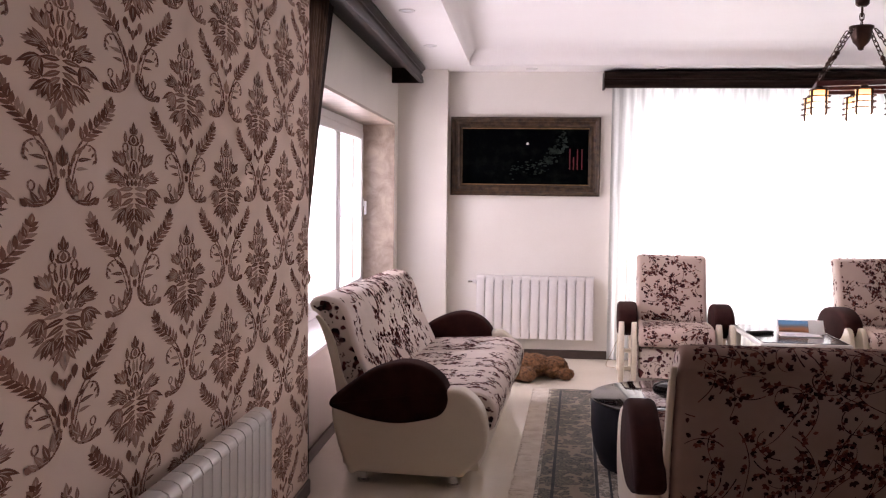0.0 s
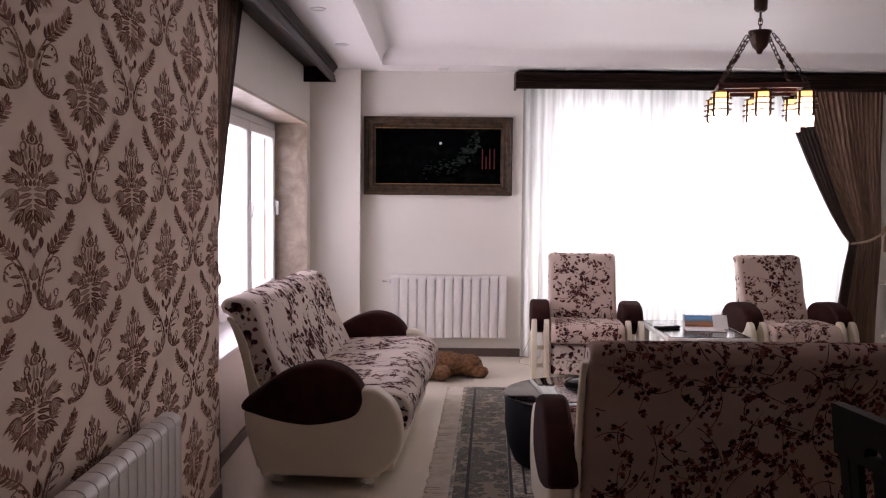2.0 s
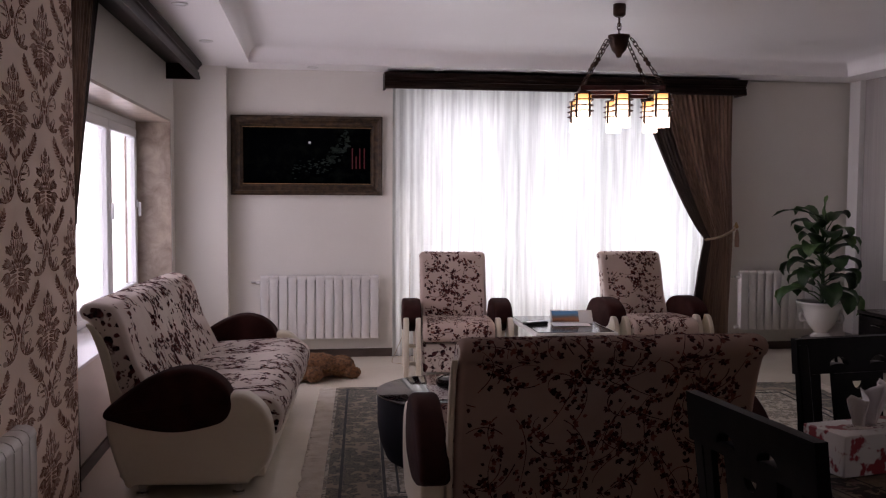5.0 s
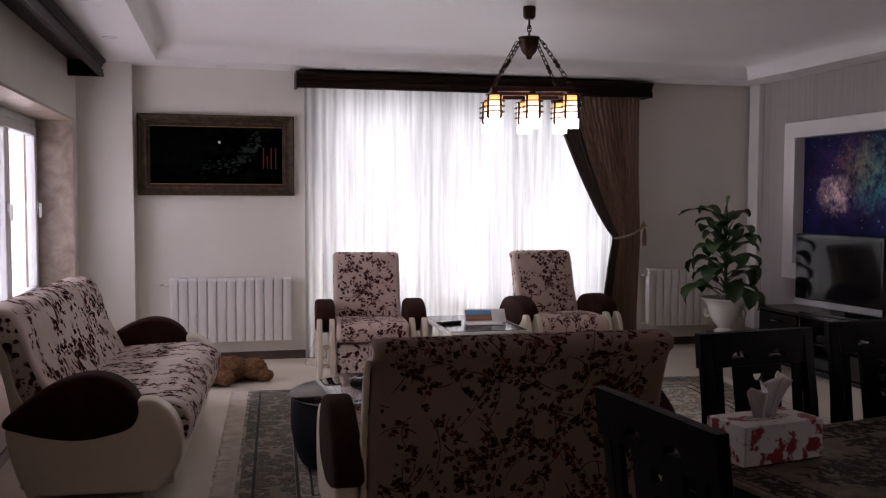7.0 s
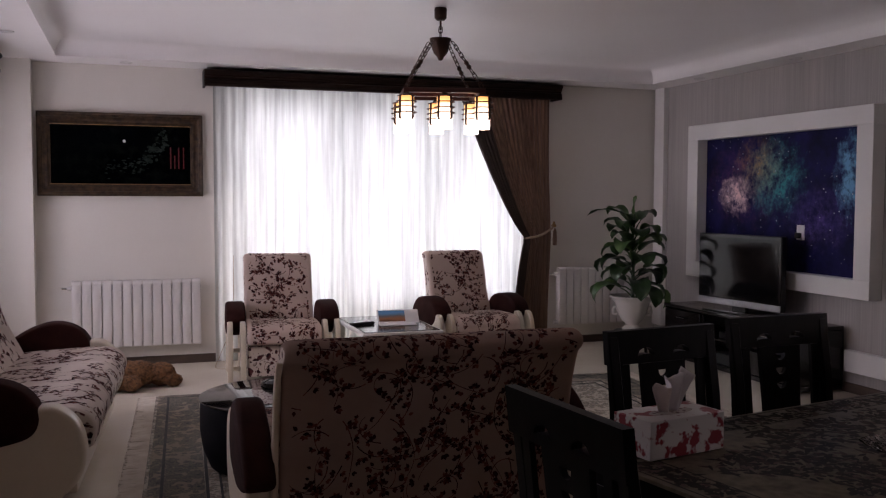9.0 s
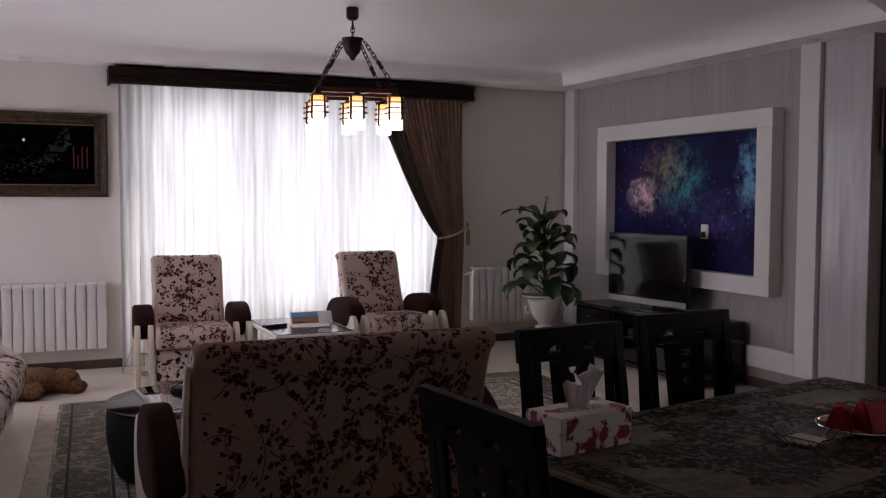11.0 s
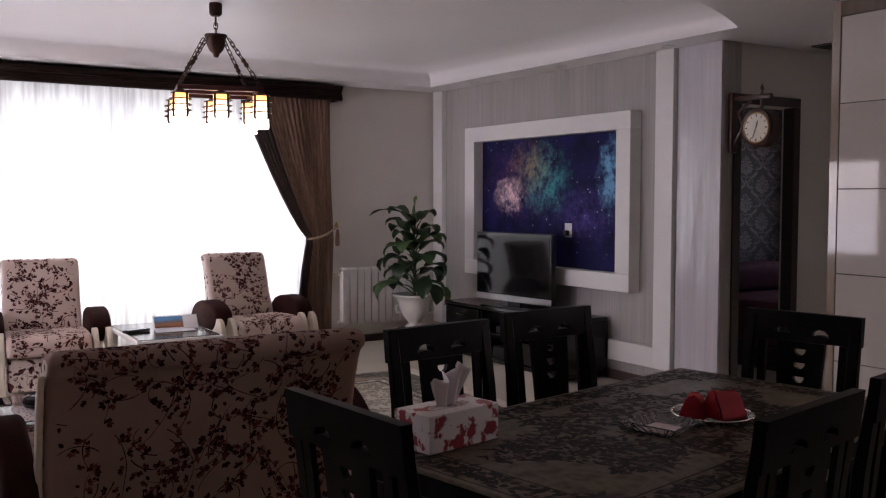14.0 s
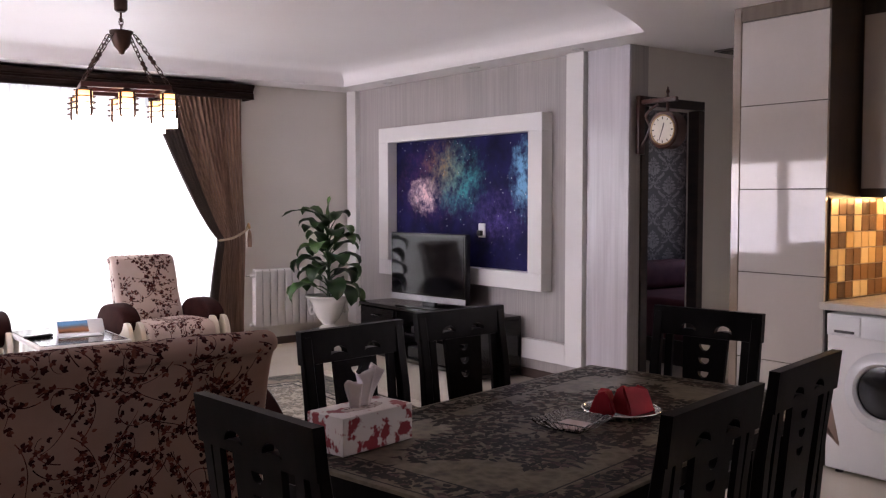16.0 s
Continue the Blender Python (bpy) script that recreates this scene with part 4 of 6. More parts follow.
M["rug_border"] = rug_material("rug_border", ((0.36, (0.022, 0.030, 0.036)), (0.46, (0.20, 0.175, 0.13)), (0.52, (0.050, 0.060, 0.066)), (0.60, (0.24, 0.20, 0.15)), (0.66, (0.035, 0.045, 0.052)), (0.76, (0.30, 0.25, 0.19))), 0.62)
M["rug_line"] = varied("rug_line", (0.020, 0.026, 0.032), (0.06, 0.062, 0.062), 12, 0.9, grain=200, bump=0.5)
M["fringe"] = varied("cotton_fringe", (0.66, 0.58, 0.49), (0.80, 0.74, 0.66), 12, 0.9, grain=200, bump=0.5)


def rug(m, w, d, label):
    top = thing("rug", m, label, "rug")
    part("woven_field", box(B(), 0, w, 0, d, 0.001, 0.010, 0.003, 1), M["rug_field"], top)
    for i, (inset, width, mat) in enumerate(((0.02, 0.06, "rug_border"), (0.08, 0.016, "rug_line"), (0.096, 0.20, "rug_border"), (0.30, 0.016, "rug_line"), (0.316, 0.05, "rug_field"), (0.37, 0.012, "rug_line"))):
        bm = B()
        p, q = inset, inset + width
        z0, z1 = 0.0101, 0.0122 + 0.0004 * (i % 2)
        box(bm, p, w - p, p, q, z0, z1)
        box(bm, p, w - p, d - q, d - p, z0, z1)
        box(bm, p, q, q, d - q, z0, z1)
        box(bm, w - q, w - p, q, d - q, z0, z1)
        part("border_band", bm, M[mat], top)
    rnd = random.Random(5)
    for x, s in ((0.0, -1), (w, 1)):
        bm = B()
        y = 0.01
        while y < d - 0.01:
            l = rnd.uniform(0.10, 0.125)
            k = rnd.uniform(-0.02, 0.02)
            tube(bm, [(x, y, 0.005), (x + s * l * 0.5, y + k * 0.4, 0.006), (x + s * l, y + k, 0.004)], [0.0034, 0.003, 0.0042], 4)
            y += 0.0062
        tagged(part("fringe", bm, M["fringe"], top, "white cotton fringe"), kind="stuff")
    return top


rug(pose(0.022, 4.12, 0, 0, 0, -3.0), 3.66, 2.87, "grey-blue patterned rug with a floral border and white fringe")

# ---- low round table ----
def coffee_table(m):
    top = thing("coffee_table", m, "round dark drum coffee table with a glass top", "coffee table")
    M["drum"] = varied("dark_leatherette", (0.006, 0.006, 0.009), (0.012, 0.011, 0.015), 6, 0.7, grain=150, bump=0.2, Specular_IOR_Level=0.08)
    part("drum", lathe(B(), [(0, 0.012), (0.36, 0.012), (0.40, 0.03), (0.435, 0.12), (0.45, 0.22), (0.45, 0.33), (0.44, 0.375), (0, 0.375)], 64), M["drum"], top)
    part("glass_top", lathe(B(), [(0, 0.377), (0.445, 0.377), (0.455, 0.381), (0.455, 0.387), (0.447, 0.390), (0, 0.390)], 64), M["dark_glass"], top, "glossy dark glass top")
    return top


coffee_table(pose(0.80, 5.04, 0))
m = Mat("printed_cloth", (0.5, 0.45, 0.42), 0.8)
v = m.coord()
m.colour(m.mix(m.ramp(m.voronoi(60, v), (0.3, 0.0), (0.4, 1.0)), (0.16, 0.08, 0.09), (0.52, 0.46, 0.43)))
M["printed"] = m.m
ob = part("table_mat", box(B(), 0.63, 0.99, 4.79, 5.14, 0.392, 0.396, 0.001, 1), M["printed"])
tagged(ob, "small printed cloth mat on the glass table", "mat")
ob = part("bowl", lathe(B(), [(0, 0.0), (0.05, 0.0), (0.085, 0.018), (0.092, 0.04), (0.085, 0.062), (0.06, 0.072), (0.055, 0.066), (0.03, 0.070), (0, 0.076)], 32, (0.76, 5.03, 0.397)), M["black_gloss"])
tagged(ob, "low black lidded bowl on the printed mat", "bowl")

# ---- low side table between the armchairs ----
def side_table(m):
    top = thing("side_table", m, "low white table with a dark glass top between the armchairs", "side table")
    w, d, h = 0.62, 0.95, 0.46
    part("top_frame", box(B(), 0, w, 0, d, h - 0.03, h, 0.006, 2), M["white_gloss"], top)
    part("glass_inset", box(B(), 0.022, w - 0.022, 0.022, d - 0.022, h + 0.0005, h + 0.005, 0.002, 1), M["black_gloss"], top, "dark glossy glass")
    for x in (0.02, w - 0.07):
        for y in (0.02, d - 0.07):
            part("leg", box(B(), x, x + 0.05, y, y + 0.05, 0, h - 0.031, 0.006, 2), M["white_gloss"], top)
    return top


side_table(pose(1.60, 6.55, 0))


def tablet(m):
    top = thing("tablet", m, "tablet propped open on its cover, showing a picture", "tablet")
    lean = pose(0, 0, 0, -42)
    part("screen_body", box(B(), 0, 0.33, -0.004, 0.004, 0, 0.125, 0.003, 2), M["pvc"], top).matrix_basis = lean
    sc = Mat("tablet_screen", (0.05, 0.08, 0.12), 0.4, Specular_IOR_Level=0.05)
    v = sc.coord((8, 1, 14))
    zz = sc.t.nodes.new("ShaderNodeSeparateXYZ")
    sc.put(zz.inputs[0], sc.coord())
    lay = sc.math("ADD", sc.math("MULTIPLY", zz.outputs["Z"], 8.0), sc.math("MULTIPLY", sc.noise(0.9, 4, 0.6, v), 0.5))
    pic = sc.ramp(lay, (0.30, (0.025, 0.016, 0.012)), (0.55, (0.16, 0.07, 0.035)), (0.75, (0.07, 0.07, 0.07)), (0.95, (0.05, 0.13, 0.22)))
    sc.colour(pic)
    sc.put(sc.b.inputs["Emission Color"], pic)
    sc.b.inputs["Emission Strength"].default_value = 0.5
    part("screen", box(B(), 0.012, 0.22, -0.0062, -0.0042, 0.012, 0.113), sc.m, top, "lit landscape picture").matrix_basis = lean
    part("cover", box(B(), 0.0, 0.29, -0.14, -0.006, -0.003, 0.003, 0.002, 1), M["pvc"], top)
    part("stand_flap", prism(B(), [(0.06, 0.055), (0.13, 0.0), (0.134, 0.003), (0.066, 0.062)], 0.06, 0.23, "x"), M["pvc"], top)
    return top


tablet(pose(1.83, 7.0, 0.469, 0, 0, -6))
t = thing("remote_control", pose(1.70, 6.98, 0.466, 0, 0, 20), "black remote control on the low table", "remote")
part("body", box(B(), -0.10, 0.10, -0.03, 0.03, 0, 0.022, 0.008, 3), M["black_plastic"], t)
part("keypad", box(B(), -0.07, 0.07, -0.02, 0.02, 0.0222, 0.0245, 0.001, 1), M["pvc"], t, "pale keys")

# ---- plush toy on the floor ----
def plush():
    bm = B()
    for x, y, z, rx, ry, rz in ((0, 0, 0.10, 0.20, 0.14, 0.10), (0.20, -0.04, 0.09, 0.11, 0.10, 0.09), (0.27, -0.12, 0.05, 0.07, 0.05, 0.05), (-0.16, -0.10, 0.07, 0.10, 0.12, 0.07), (-0.05, -0.17, 0.06, 0.07, 0.11, 0.06), (0.12, 0.12, 0.06, 0.12, 0.07, 0.06), (-0.2, 0.06, 0.08, 0.12, 0.09, 0.08)):
        bmesh.ops.create_icosphere(bm, subdivisions=4, radius=1, matrix=Matrix.LocRotScale((x, y, z), None, (rx, ry, rz)))
    for v in bm.verts:
        n = noise.noise(v.co * 38) * 0.012 + noise.noise(v.co * 90) * 0.007
        v.co += v.normal * n
        v.co.z = max(v.co.z, 0.002)
    m = Mat("brown_plush", (0.16, 0.08, 0.035), 0.9)
    c = m.coord()
    m.colour(m.mix(m.ramp(m.noise(40, 4, 0.7, c), (0.35, 0.0), (0.65, 1.0)), (0.070, 0.028, 0.011), (0.24, 0.11, 0.044)))
    m.bump(m.noise(160, 3, 0.7, c), 0.8, 0.006)
    ob = part("plush_toy", bm, m.m, smooth=180)
    ob.matrix_basis = pose(0.02, 7.42, 0, 0, 0, 10)
    fuse = ob.modifiers.new("fuse", "REMESH")
    fuse.mode, fuse.voxel_size, fuse.use_smooth_shade = "VOXEL", 0.007, True
    tagged(ob, "brown shaggy plush toy lying on the tiles", "plush toy")


plush()

# ---- painting ----
def painting(m, w, h):
    top = thing("painting", m, "dark moonlit landscape painting in a heavy carved frame", "painting")
    M["carved"] = varied("bronzed_carved_frame", (0.022, 0.012, 0.007), (0.085, 0.048, 0.024), 20, 0.45, 0.2, grain=90, bump=0.5, dist=0.004)
    prof = [(0.0, 0.0), (0.0, -0.035), (0.018, -0.050), (0.034, -0.044), (0.042, -0.030), (0.060, -0.024), (0.078, -0.030), (0.086, -0.022), (0.090, -0.012), (0.104, -0.010), (0.104, 0.0)]
    def rail(a, b, inward):
        bm = B()
        a, b, inward = Vector(a), Vector(b), Vector(inward)
        al = (b - a).normalized()
        lo = [bm.verts.new(a + inward * p + al * p + Vector((0, q, 0))) for p, q in prof]
        hi = [bm.verts.new(b + inward * p - al * p + Vector((0, q, 0))) for p, q in prof]
        for i in range(len(prof)):
            j = (i + 1) % len(prof)
            bm.faces.new((lo[i], lo[j], hi[j], hi[i]))
        bm.faces.new(lo)
        bm.faces.new(hi)
        bmesh.ops.recalc_face_normals(bm, faces=bm.faces[:])
        return bm
    c = [(0, 0, 0), (w, 0, 0), (w, 0, h), (0, 0, h)]
    for i, inward in enumerate(((0, 0, 1), (-1, 0, 0), (0, 0, -1), (1, 0, 0))):
        part("frame_rail", rail(c[i], c[(i + 1) % 4], inward), M["carved"], top, smooth=25)
    p = Mat("night_landscape", (0.01, 0.01, 0.012), 0.6, Specular_IOR_Level=0.0)
    v = p.coord()
    cloud = p.noise(9, 5, 0.65, v)
    g = p.mix(p.ramp(cloud, (0.50, 0.0), (0.72, 1.0)), (0.0010, 0.0013, 0.0018), (0.006, 0.008, 0.0065))
    p.colour(g)
    part("canvas", box(B(), 0.10, w - 0.10, -0.008, 0.0, 0.10, h - 0.10), p.m, top, "dark painted canvas")
    part("slip", box(B(), 0.094, w - 0.094, -0.011, -0.0085, 0.094, 0.102), M["brass"], top)
    part("slip", box(B(), 0.094, w - 0.094, -0.011, -0.0085, h - 0.102, h - 0.094), M["brass"], top)
    moon = Mat("painted_moon", (0.75, 0.75, 0.7), 0.5).m
    part("moon", lathe(B(), [(0, 0), (0.012, 0), (0.012, 0.002), (0, 0.002)], 18), moon, top, "small painted white moon").matrix_basis = pose(w * 0.515, -0.009, h * 0.665, 90)
    leafp = varied("painted_foliage", (0.003, 0.005, 0.004), (0.030, 0.042, 0.036), 22, 0.6, grain=120, Specular_IOR_Level=0.0)
    rnd = random.Random(2)
    bm = B()
    for _ in range(90):
        t = rnd.random()
        x = w * (0.63 + 0.14 * t + rnd.gauss(0, 0.02))
        z = h * (0.40 + 0.35 * t + rnd.gauss(0, 0.05))
        r = rnd.uniform(0.006, 0.02)
        bmesh.ops.create_circle(bm, cap_ends=True, segments=9, radius=r, matrix=Matrix.Translation((x, -0.0088 - rnd.random() * 0.0008, z)) @ pose(0, 0, 0, 90) @ Matrix.Diagonal((1, rnd.uniform(0.4, 0.9), 1, 1)))
    for _ in range(60):
        x = w * rnd.uniform(0.40, 0.66)
        z = h * (0.36 + rnd.gauss(0, 0.045))
        bmesh.ops.create_circle(bm, cap_ends=True, segments=9, radius=rnd.uniform(0.004, 0.012), matrix=Matrix.Translation((x, -0.0088 - rnd.random() * 0.0008, z)) @ pose(0, 0, 0, 90) @ Matrix.Diagonal((1.4, 0.6, 1, 1)))
    tagged(part("painted_woodland", bm, leafp, top), kind="stuff")
    red = varied("painted_red", (0.06, 0.006, 0.008), (0.13, 0.013, 0.016), 30, 0.4, grain=120)
    bm = B()
    for x in (0.795, 0.82, 0.845, 0.875):
        box(bm, w * x, w * x + 0.010, -0.0095, -0.0085, h * 0.34, h * (0.60 if x != 0.82 else 0.5))
    part("painted_fence", bm, red, top)
    return top


painting(pose(-0.706, WALL_B - 0.012, 1.452), 1.32, 0.695)

# thin cord hanging at the edge of the voile
cord = part("curtain_cord", tube(B(), spline([(0.84, 8.08, 0.95), (0.835, 8.08, 0.50), (0.80, 8.07, 0.30), (0.72, 8.05, 0.10), (0.68, 8.02, 0.006), (0.76, 7.93, 0.004), (0.90, 7.90, 0.004), (1.02, 7.95, 0.004)], 40), 0.0028, 6), M["cord"])
tagged(cord, "thin beige cord trailing from the voile to the floor", "cord")

# ---- television wall ----
def wall_frame():
    top = thing("wall_niche", pose(WALL_R, 0, 0), "white plaster box frame round a starry mural", "wall niche")
    y0, y1, z0, z1, f = 5.31, 7.61, 0.722, 2.127, 0.14
    x0, x1 = -0.115, 0.0
    bm = box(B(), x0, x1, y0, y1, z1 - f, z1, 0.003, 1)
    box(bm, x0, x1, y0, y1, z0, z0 + f, 0.003, 1)
    box(bm, x0, x1, y0, y0 + f + 0.02, z0 + f, z1 - f, 0.003, 1)
    box(bm, x0, x1, y1 - f - 0.02, y1, z0 + f, z1 - f, 0.003, 1)
    part("surround", bm, M["white_panel"], top)
    g = Mat("galaxy_mural", (0.02, 0.02, 0.06), 0.6, Specular_IOR_Level=0.15)
    v = g.coord()
    def glow(y, z, sy, sz):
        mp = g.t.nodes.new("ShaderNodeMapping")
        g.t.links.new(v, mp.inputs[0])
        mp.inputs["Location"].default_value = (0, -y / sy, -z / sz)
        mp.inputs["Scale"].default_value = (0, 1 / sy, 1 / sz)
        wob = g.node("ShaderNodeTexNoise", Scale=3.0, Detail=9.0, Roughness=0.72)
        g.put(wob.inputs["Vector"], mp.outputs[0])
        mixv = g.node("ShaderNodeMix")
        mixv.data_type = "VECTOR"
        mixv.inputs[0].default_value = 0.6
        g.put(mixv.inputs[4], mp.outputs[0])
        g.put(mixv.inputs[5], wob.outputs["Color"])
        le = g.t.nodes.new("ShaderNodeVectorMath")
        le.operation = "LENGTH"
        sub = g.t.nodes.new("ShaderNodeVectorMath")
        sub.operation = "SUBTRACT"
        g.put(sub.inputs[0], mixv.outputs[1])
        sub.inputs[1].default_value = (0.3, 0.3, 0.3)
        g.put(le.inputs[0], sub.outputs[0])
        soft = g.ramp(le.outputs["Value"], (0.0, 1.0), (0.25, 0.6), (0.55, 0.0))
        fleck = g.math("MULTIPLY", g.ramp(g.noise(7, 8, 0.70, v), (0.38, 0.0), (0.60, 1.5)), g.ramp(g.noise(26, 8, 0.75, v), (0.36, 0.2), (0.64, 1.6)))
        return g.math("MULTIPLY", soft, fleck)
    base = g.mix(g.ramp(g.noise(2.5, 5, 0.6, v), (0.35, 0.0), (0.7, 1.0)), (0.004, 0.005, 0.026), (0.018, 0.016, 0.12))
    base = g.mix(g.math("MULTIPLY", glow(6.80, 1.58, 0.46, 0.30), 0.6), base, (0.13, 0.035, 0.16))
    base = g.mix(g.math("MULTIPLY", glow(6.50, 1.62, 0.30, 0.26), 0.9), base, (0.03, 0.30, 0.33))
    base = g.mix(g.math("MULTIPLY", glow(7.00, 1.48, 0.19, 0.14), 1.1), base, (0.92, 0.66, 0.68))
    base = g.mix(g.math("MULTIPLY", glow(6.70, 1.72, 0.26, 0.22), 0.5), base, (0.40, 0.24, 0.10))
    base = g.mix(g.math("MULTIPLY", glow(5.63, 1.62, 0.13, 0.26), 1.2), base, (0.16, 0.42, 0.68))
    base = g.mix(g.math("MULTIPLY", glow(5.95, 1.30, 0.30, 0.20), 0.4), base, (0.16, 0.10, 0.40))
    spots = g.math("MULTIPLY", g.ramp(g.voronoi(19, v), (0.06, 1.0), (0.12, 0.0)), g.ramp(g.noise(3, 2, 0.5, v), (0.45, 0.1), (0.6, 1.0)))
    g.colour(g.mix(spots, base, (0.75, 0.82, 0.95)))
    part("mural", box(B(), -0.012, -0.002, y0 + f + 0.02, y1 - f - 0.02, z0 + f, z1 - f), g.m, top, "printed starry nebula mural")
    s = thing("socket", pose(WALL_R - 0.012, 6.15, 1.18), "white double wall socket on the mural", "socket")
    part("plate", box(B(), -0.012, 0, -0.043, 0.043, -0.06, 0.06, 0.004, 2), M["pvc"], s)
    part("plug", box(B(), -0.05, -0.0125, -0.022, 0.022, -0.045, 0.0, 0.006, 2), M["black_plastic"], s, "black plug")


wall_frame()


def el_panel(name, y_in, y_out, foot, label):
    """White L-shaped relief on the wall: upright strip and a foot turned towards the niche."""
    top = thing(name, pose(WALL_R - 0.055, 0, 0), label, "wall panel")
    a, b = sorted((y_in, y_out))
    bm = box(B(), 0, 0.055, a, b, 0.165, SOFFIT - 0.001, 0.003, 1)
    part("upright", bm, M["white_panel"], top)
    if foot:
        part("foot", box(B(), 0, 0.055, b, b + foot, 0.165, 0.325, 0.003, 1), M["white_panel"], top)


el_panel("wall_relief", 4.93, 5.11, 0.49, "white L-shaped plaster relief beside the mural")
el_panel("wall_relief", 8.13, 8.30, 0.0, "white upright plaster strip in the corner")
bm = box(B(), WALL_R - 0.020, WALL_R, HALL_Y, 4.92, 0.08, SOFFIT - 0.001, 0.003, 1)
m = Mat("satin_silver_paper", (0.5, 0.48, 0.5), 0.14, Specular_IOR_Level=0.9)
v = m.coord((1, 1, 0.04))
f = m.noise(24, 3, 0.6, v)
m.colour(m.mix(m.ramp(f, (0.35, 0.0), (0.65, 1.0)), (0.50, 0.475, 0.51), (0.60, 0.575, 0.61)))
m.bump(m.noise(5, 3, 0.5, m.coord((1, 1, 0.3))), 0.6, 0.02)
structure("satin_panel", bm, m.m, "glossy silver-grey papered strip at the wall's end", "wall panel")


def tv_stand():
    top = thing("tv_stand", pose(4.64, 5.62, 0), "black glossy television stand with drawers and shelves", "television stand")
    w, d, h = 1.75, 0.44, 0.50
    part("top_board", box(B(), -0.02, d, 0, w, h - 0.03, h, 0.006, 2), M["black_gloss"], top)
    part("bottom_board", box(B(), 0, d, 0, w, 0.02, 0.06, 0.004, 1), M["black_gloss"], top)
    for y in (0.0, 0.56, 1.16, w - 0.025):
        part("upright", box(B(), 0.0, d, y, y + 0.025, 0.061, h - 0.031, 0.002, 1), M["black_gloss"], top)
    for y, w2 in ((0.03, 0.525), (1.19, 0.53)):
        for z in (0.07, 0.275):
            dr = part("drawer", box(B(), -0.018, 0.30, y, y + w2, z, z + 0.185, 0.004, 1), M["black_gloss"], top)
            part("handle", tube(B(), [(-0.035, y + w2 / 2 - 0.06, z + 0.12), (-0.04, y + w2 / 2, z + 0.12), (-0.035, y + w2 / 2 + 0.06, z + 0.12)], 0.006, 8), M["chrome"], dr, "chrome drawer handle")
    part("shelf", box(B(), 0.02, d, 0.59, 1.155, 0.26, 0.275), M["black_gloss"], top)
    p = thing("media_player", pose(4.72, 6.27, 0.276), "black media player on the stand's shelf", "media player")
    part("case", box(B(), 0, 0.26, 0, 0.40, 0, 0.05, 0.004, 1), M["black_plastic"], p)
    part("display", box(B(), -0.002, 0.0, 0.12, 0.22, 0.015, 0.035), M["chrome"], p, "small bright display strip")
    p = thing("receiver", pose(4.70, 6.27, 0.061), "black receiver under the media player", "receiver")
    part("case", box(B(), 0, 0.28, 0, 0.42, 0, 0.09, 0.004, 1), M["black_plastic"], p)
    part("knob", lathe(B(), [(0, 0), (0.02, 0), (0.018, 0.015), (0, 0.016)], 18), M["chrome"], p, "chrome knob").matrix_basis = pose(0, 0.09, 0.045, 0, -90)


tv_stand()


def television():
    top = thing("television", pose(4.80, 6.53, 0.50, 0, 0, 7), "flat black television with a silver lower edge", "television")
    h0, h1 = 0.05, 0.65
    part("case", box(B(), 0.0, 0.055, -0.47, 0.47, h0, h1, 0.008, 2), M["black_plastic"], top)
    part("bezel", box(B(), -0.006, -0.0002, -0.47, 0.47, h0 + 0.055, h1, 0.004, 1), M["black_gloss"], top)
    sc = Mat("dark_screen", (0.006, 0.006, 0.007), 0.1, Specular_IOR_Level=0.3)
    sc.rough(sc.math("ADD", sc.math("MULTIPLY", sc.noise(60, 3, 0.5), 0.02), 0.07))
    part("screen", box(B(), -0.009, -0.0062, -0.445, 0.445, h0 + 0.08, h1 - 0.03), sc.m, top, "dark reflecting screen")
    part("silver_edge", box(B(), -0.008, 0.0, -0.47, 0.47, h0, h0 + 0.053, 0.003, 1), varied("silver_plastic", (0.36, 0.36, 0.38), (0.44, 0.44, 0.46), 8, 0.3, 0.5), top, "silver lower edge")
    part("neck", box(B(), 0.01, 0.045, -0.08, 0.08, 0.012, h0 + 0.02, 0.004, 1), M["black_plastic"], top)
    part("foot", box(B(), -0.12, 0.16, -0.30, 0.30, 0.0, 0.014, 0.006, 2), M["black_gloss"], top)


television()

# ---- plant in an urn on a stand ----
def leaf_mesh(bm, base, direction, length, width, droop, rnd):
    """A broad arching leaf with a raised rib fold."""
    d = Vector(direction).normalized()
    side = d.cross(Vector((0, 0, 1))).normalized()
    base = Vector(base)
    rows = []
    n = 8
    pos = base.copy()
    ang = math.asin(max(-1, min(1, d.z)))
    flat = Vector((d.x, d.y, 0)).normalized()
    for i in range(n + 1):
        t = i / n
        a = ang - droop * t * t
        if i:
            pos = pos + (flat * math.cos(a) + Vector((0, 0, 1)) * math.sin(a)) * (length / n)
        w = width * (math.sin(math.pi * min(1.0, (t * 0.92 + 0.06))) ** 0.8) * 0.5 if t < 0.99 else 0.002
        up = Vector((0, 0, 1)) * math.cos(a) - flat * math.sin(a)
        wav = 0.012 * math.sin(9 * t + rnd.random() * 0.8)
        rows.append([bm.verts.new(pos - side * w + up * (w * 0.32 + wav)), bm.verts.new(pos - side * w * 0.5 + up * w * 0.10), bm.verts.new(pos), bm.verts.new(pos + side * w * 0.5 + up * w * 0.10), bm.verts.new(pos + side * w + up * (w * 0.32 - wav))])
    for a, b in zip(rows, rows[1:]):
        for k in range(4):
            bm.faces.new((a[k], a[k + 1], b[k + 1], b[k]))


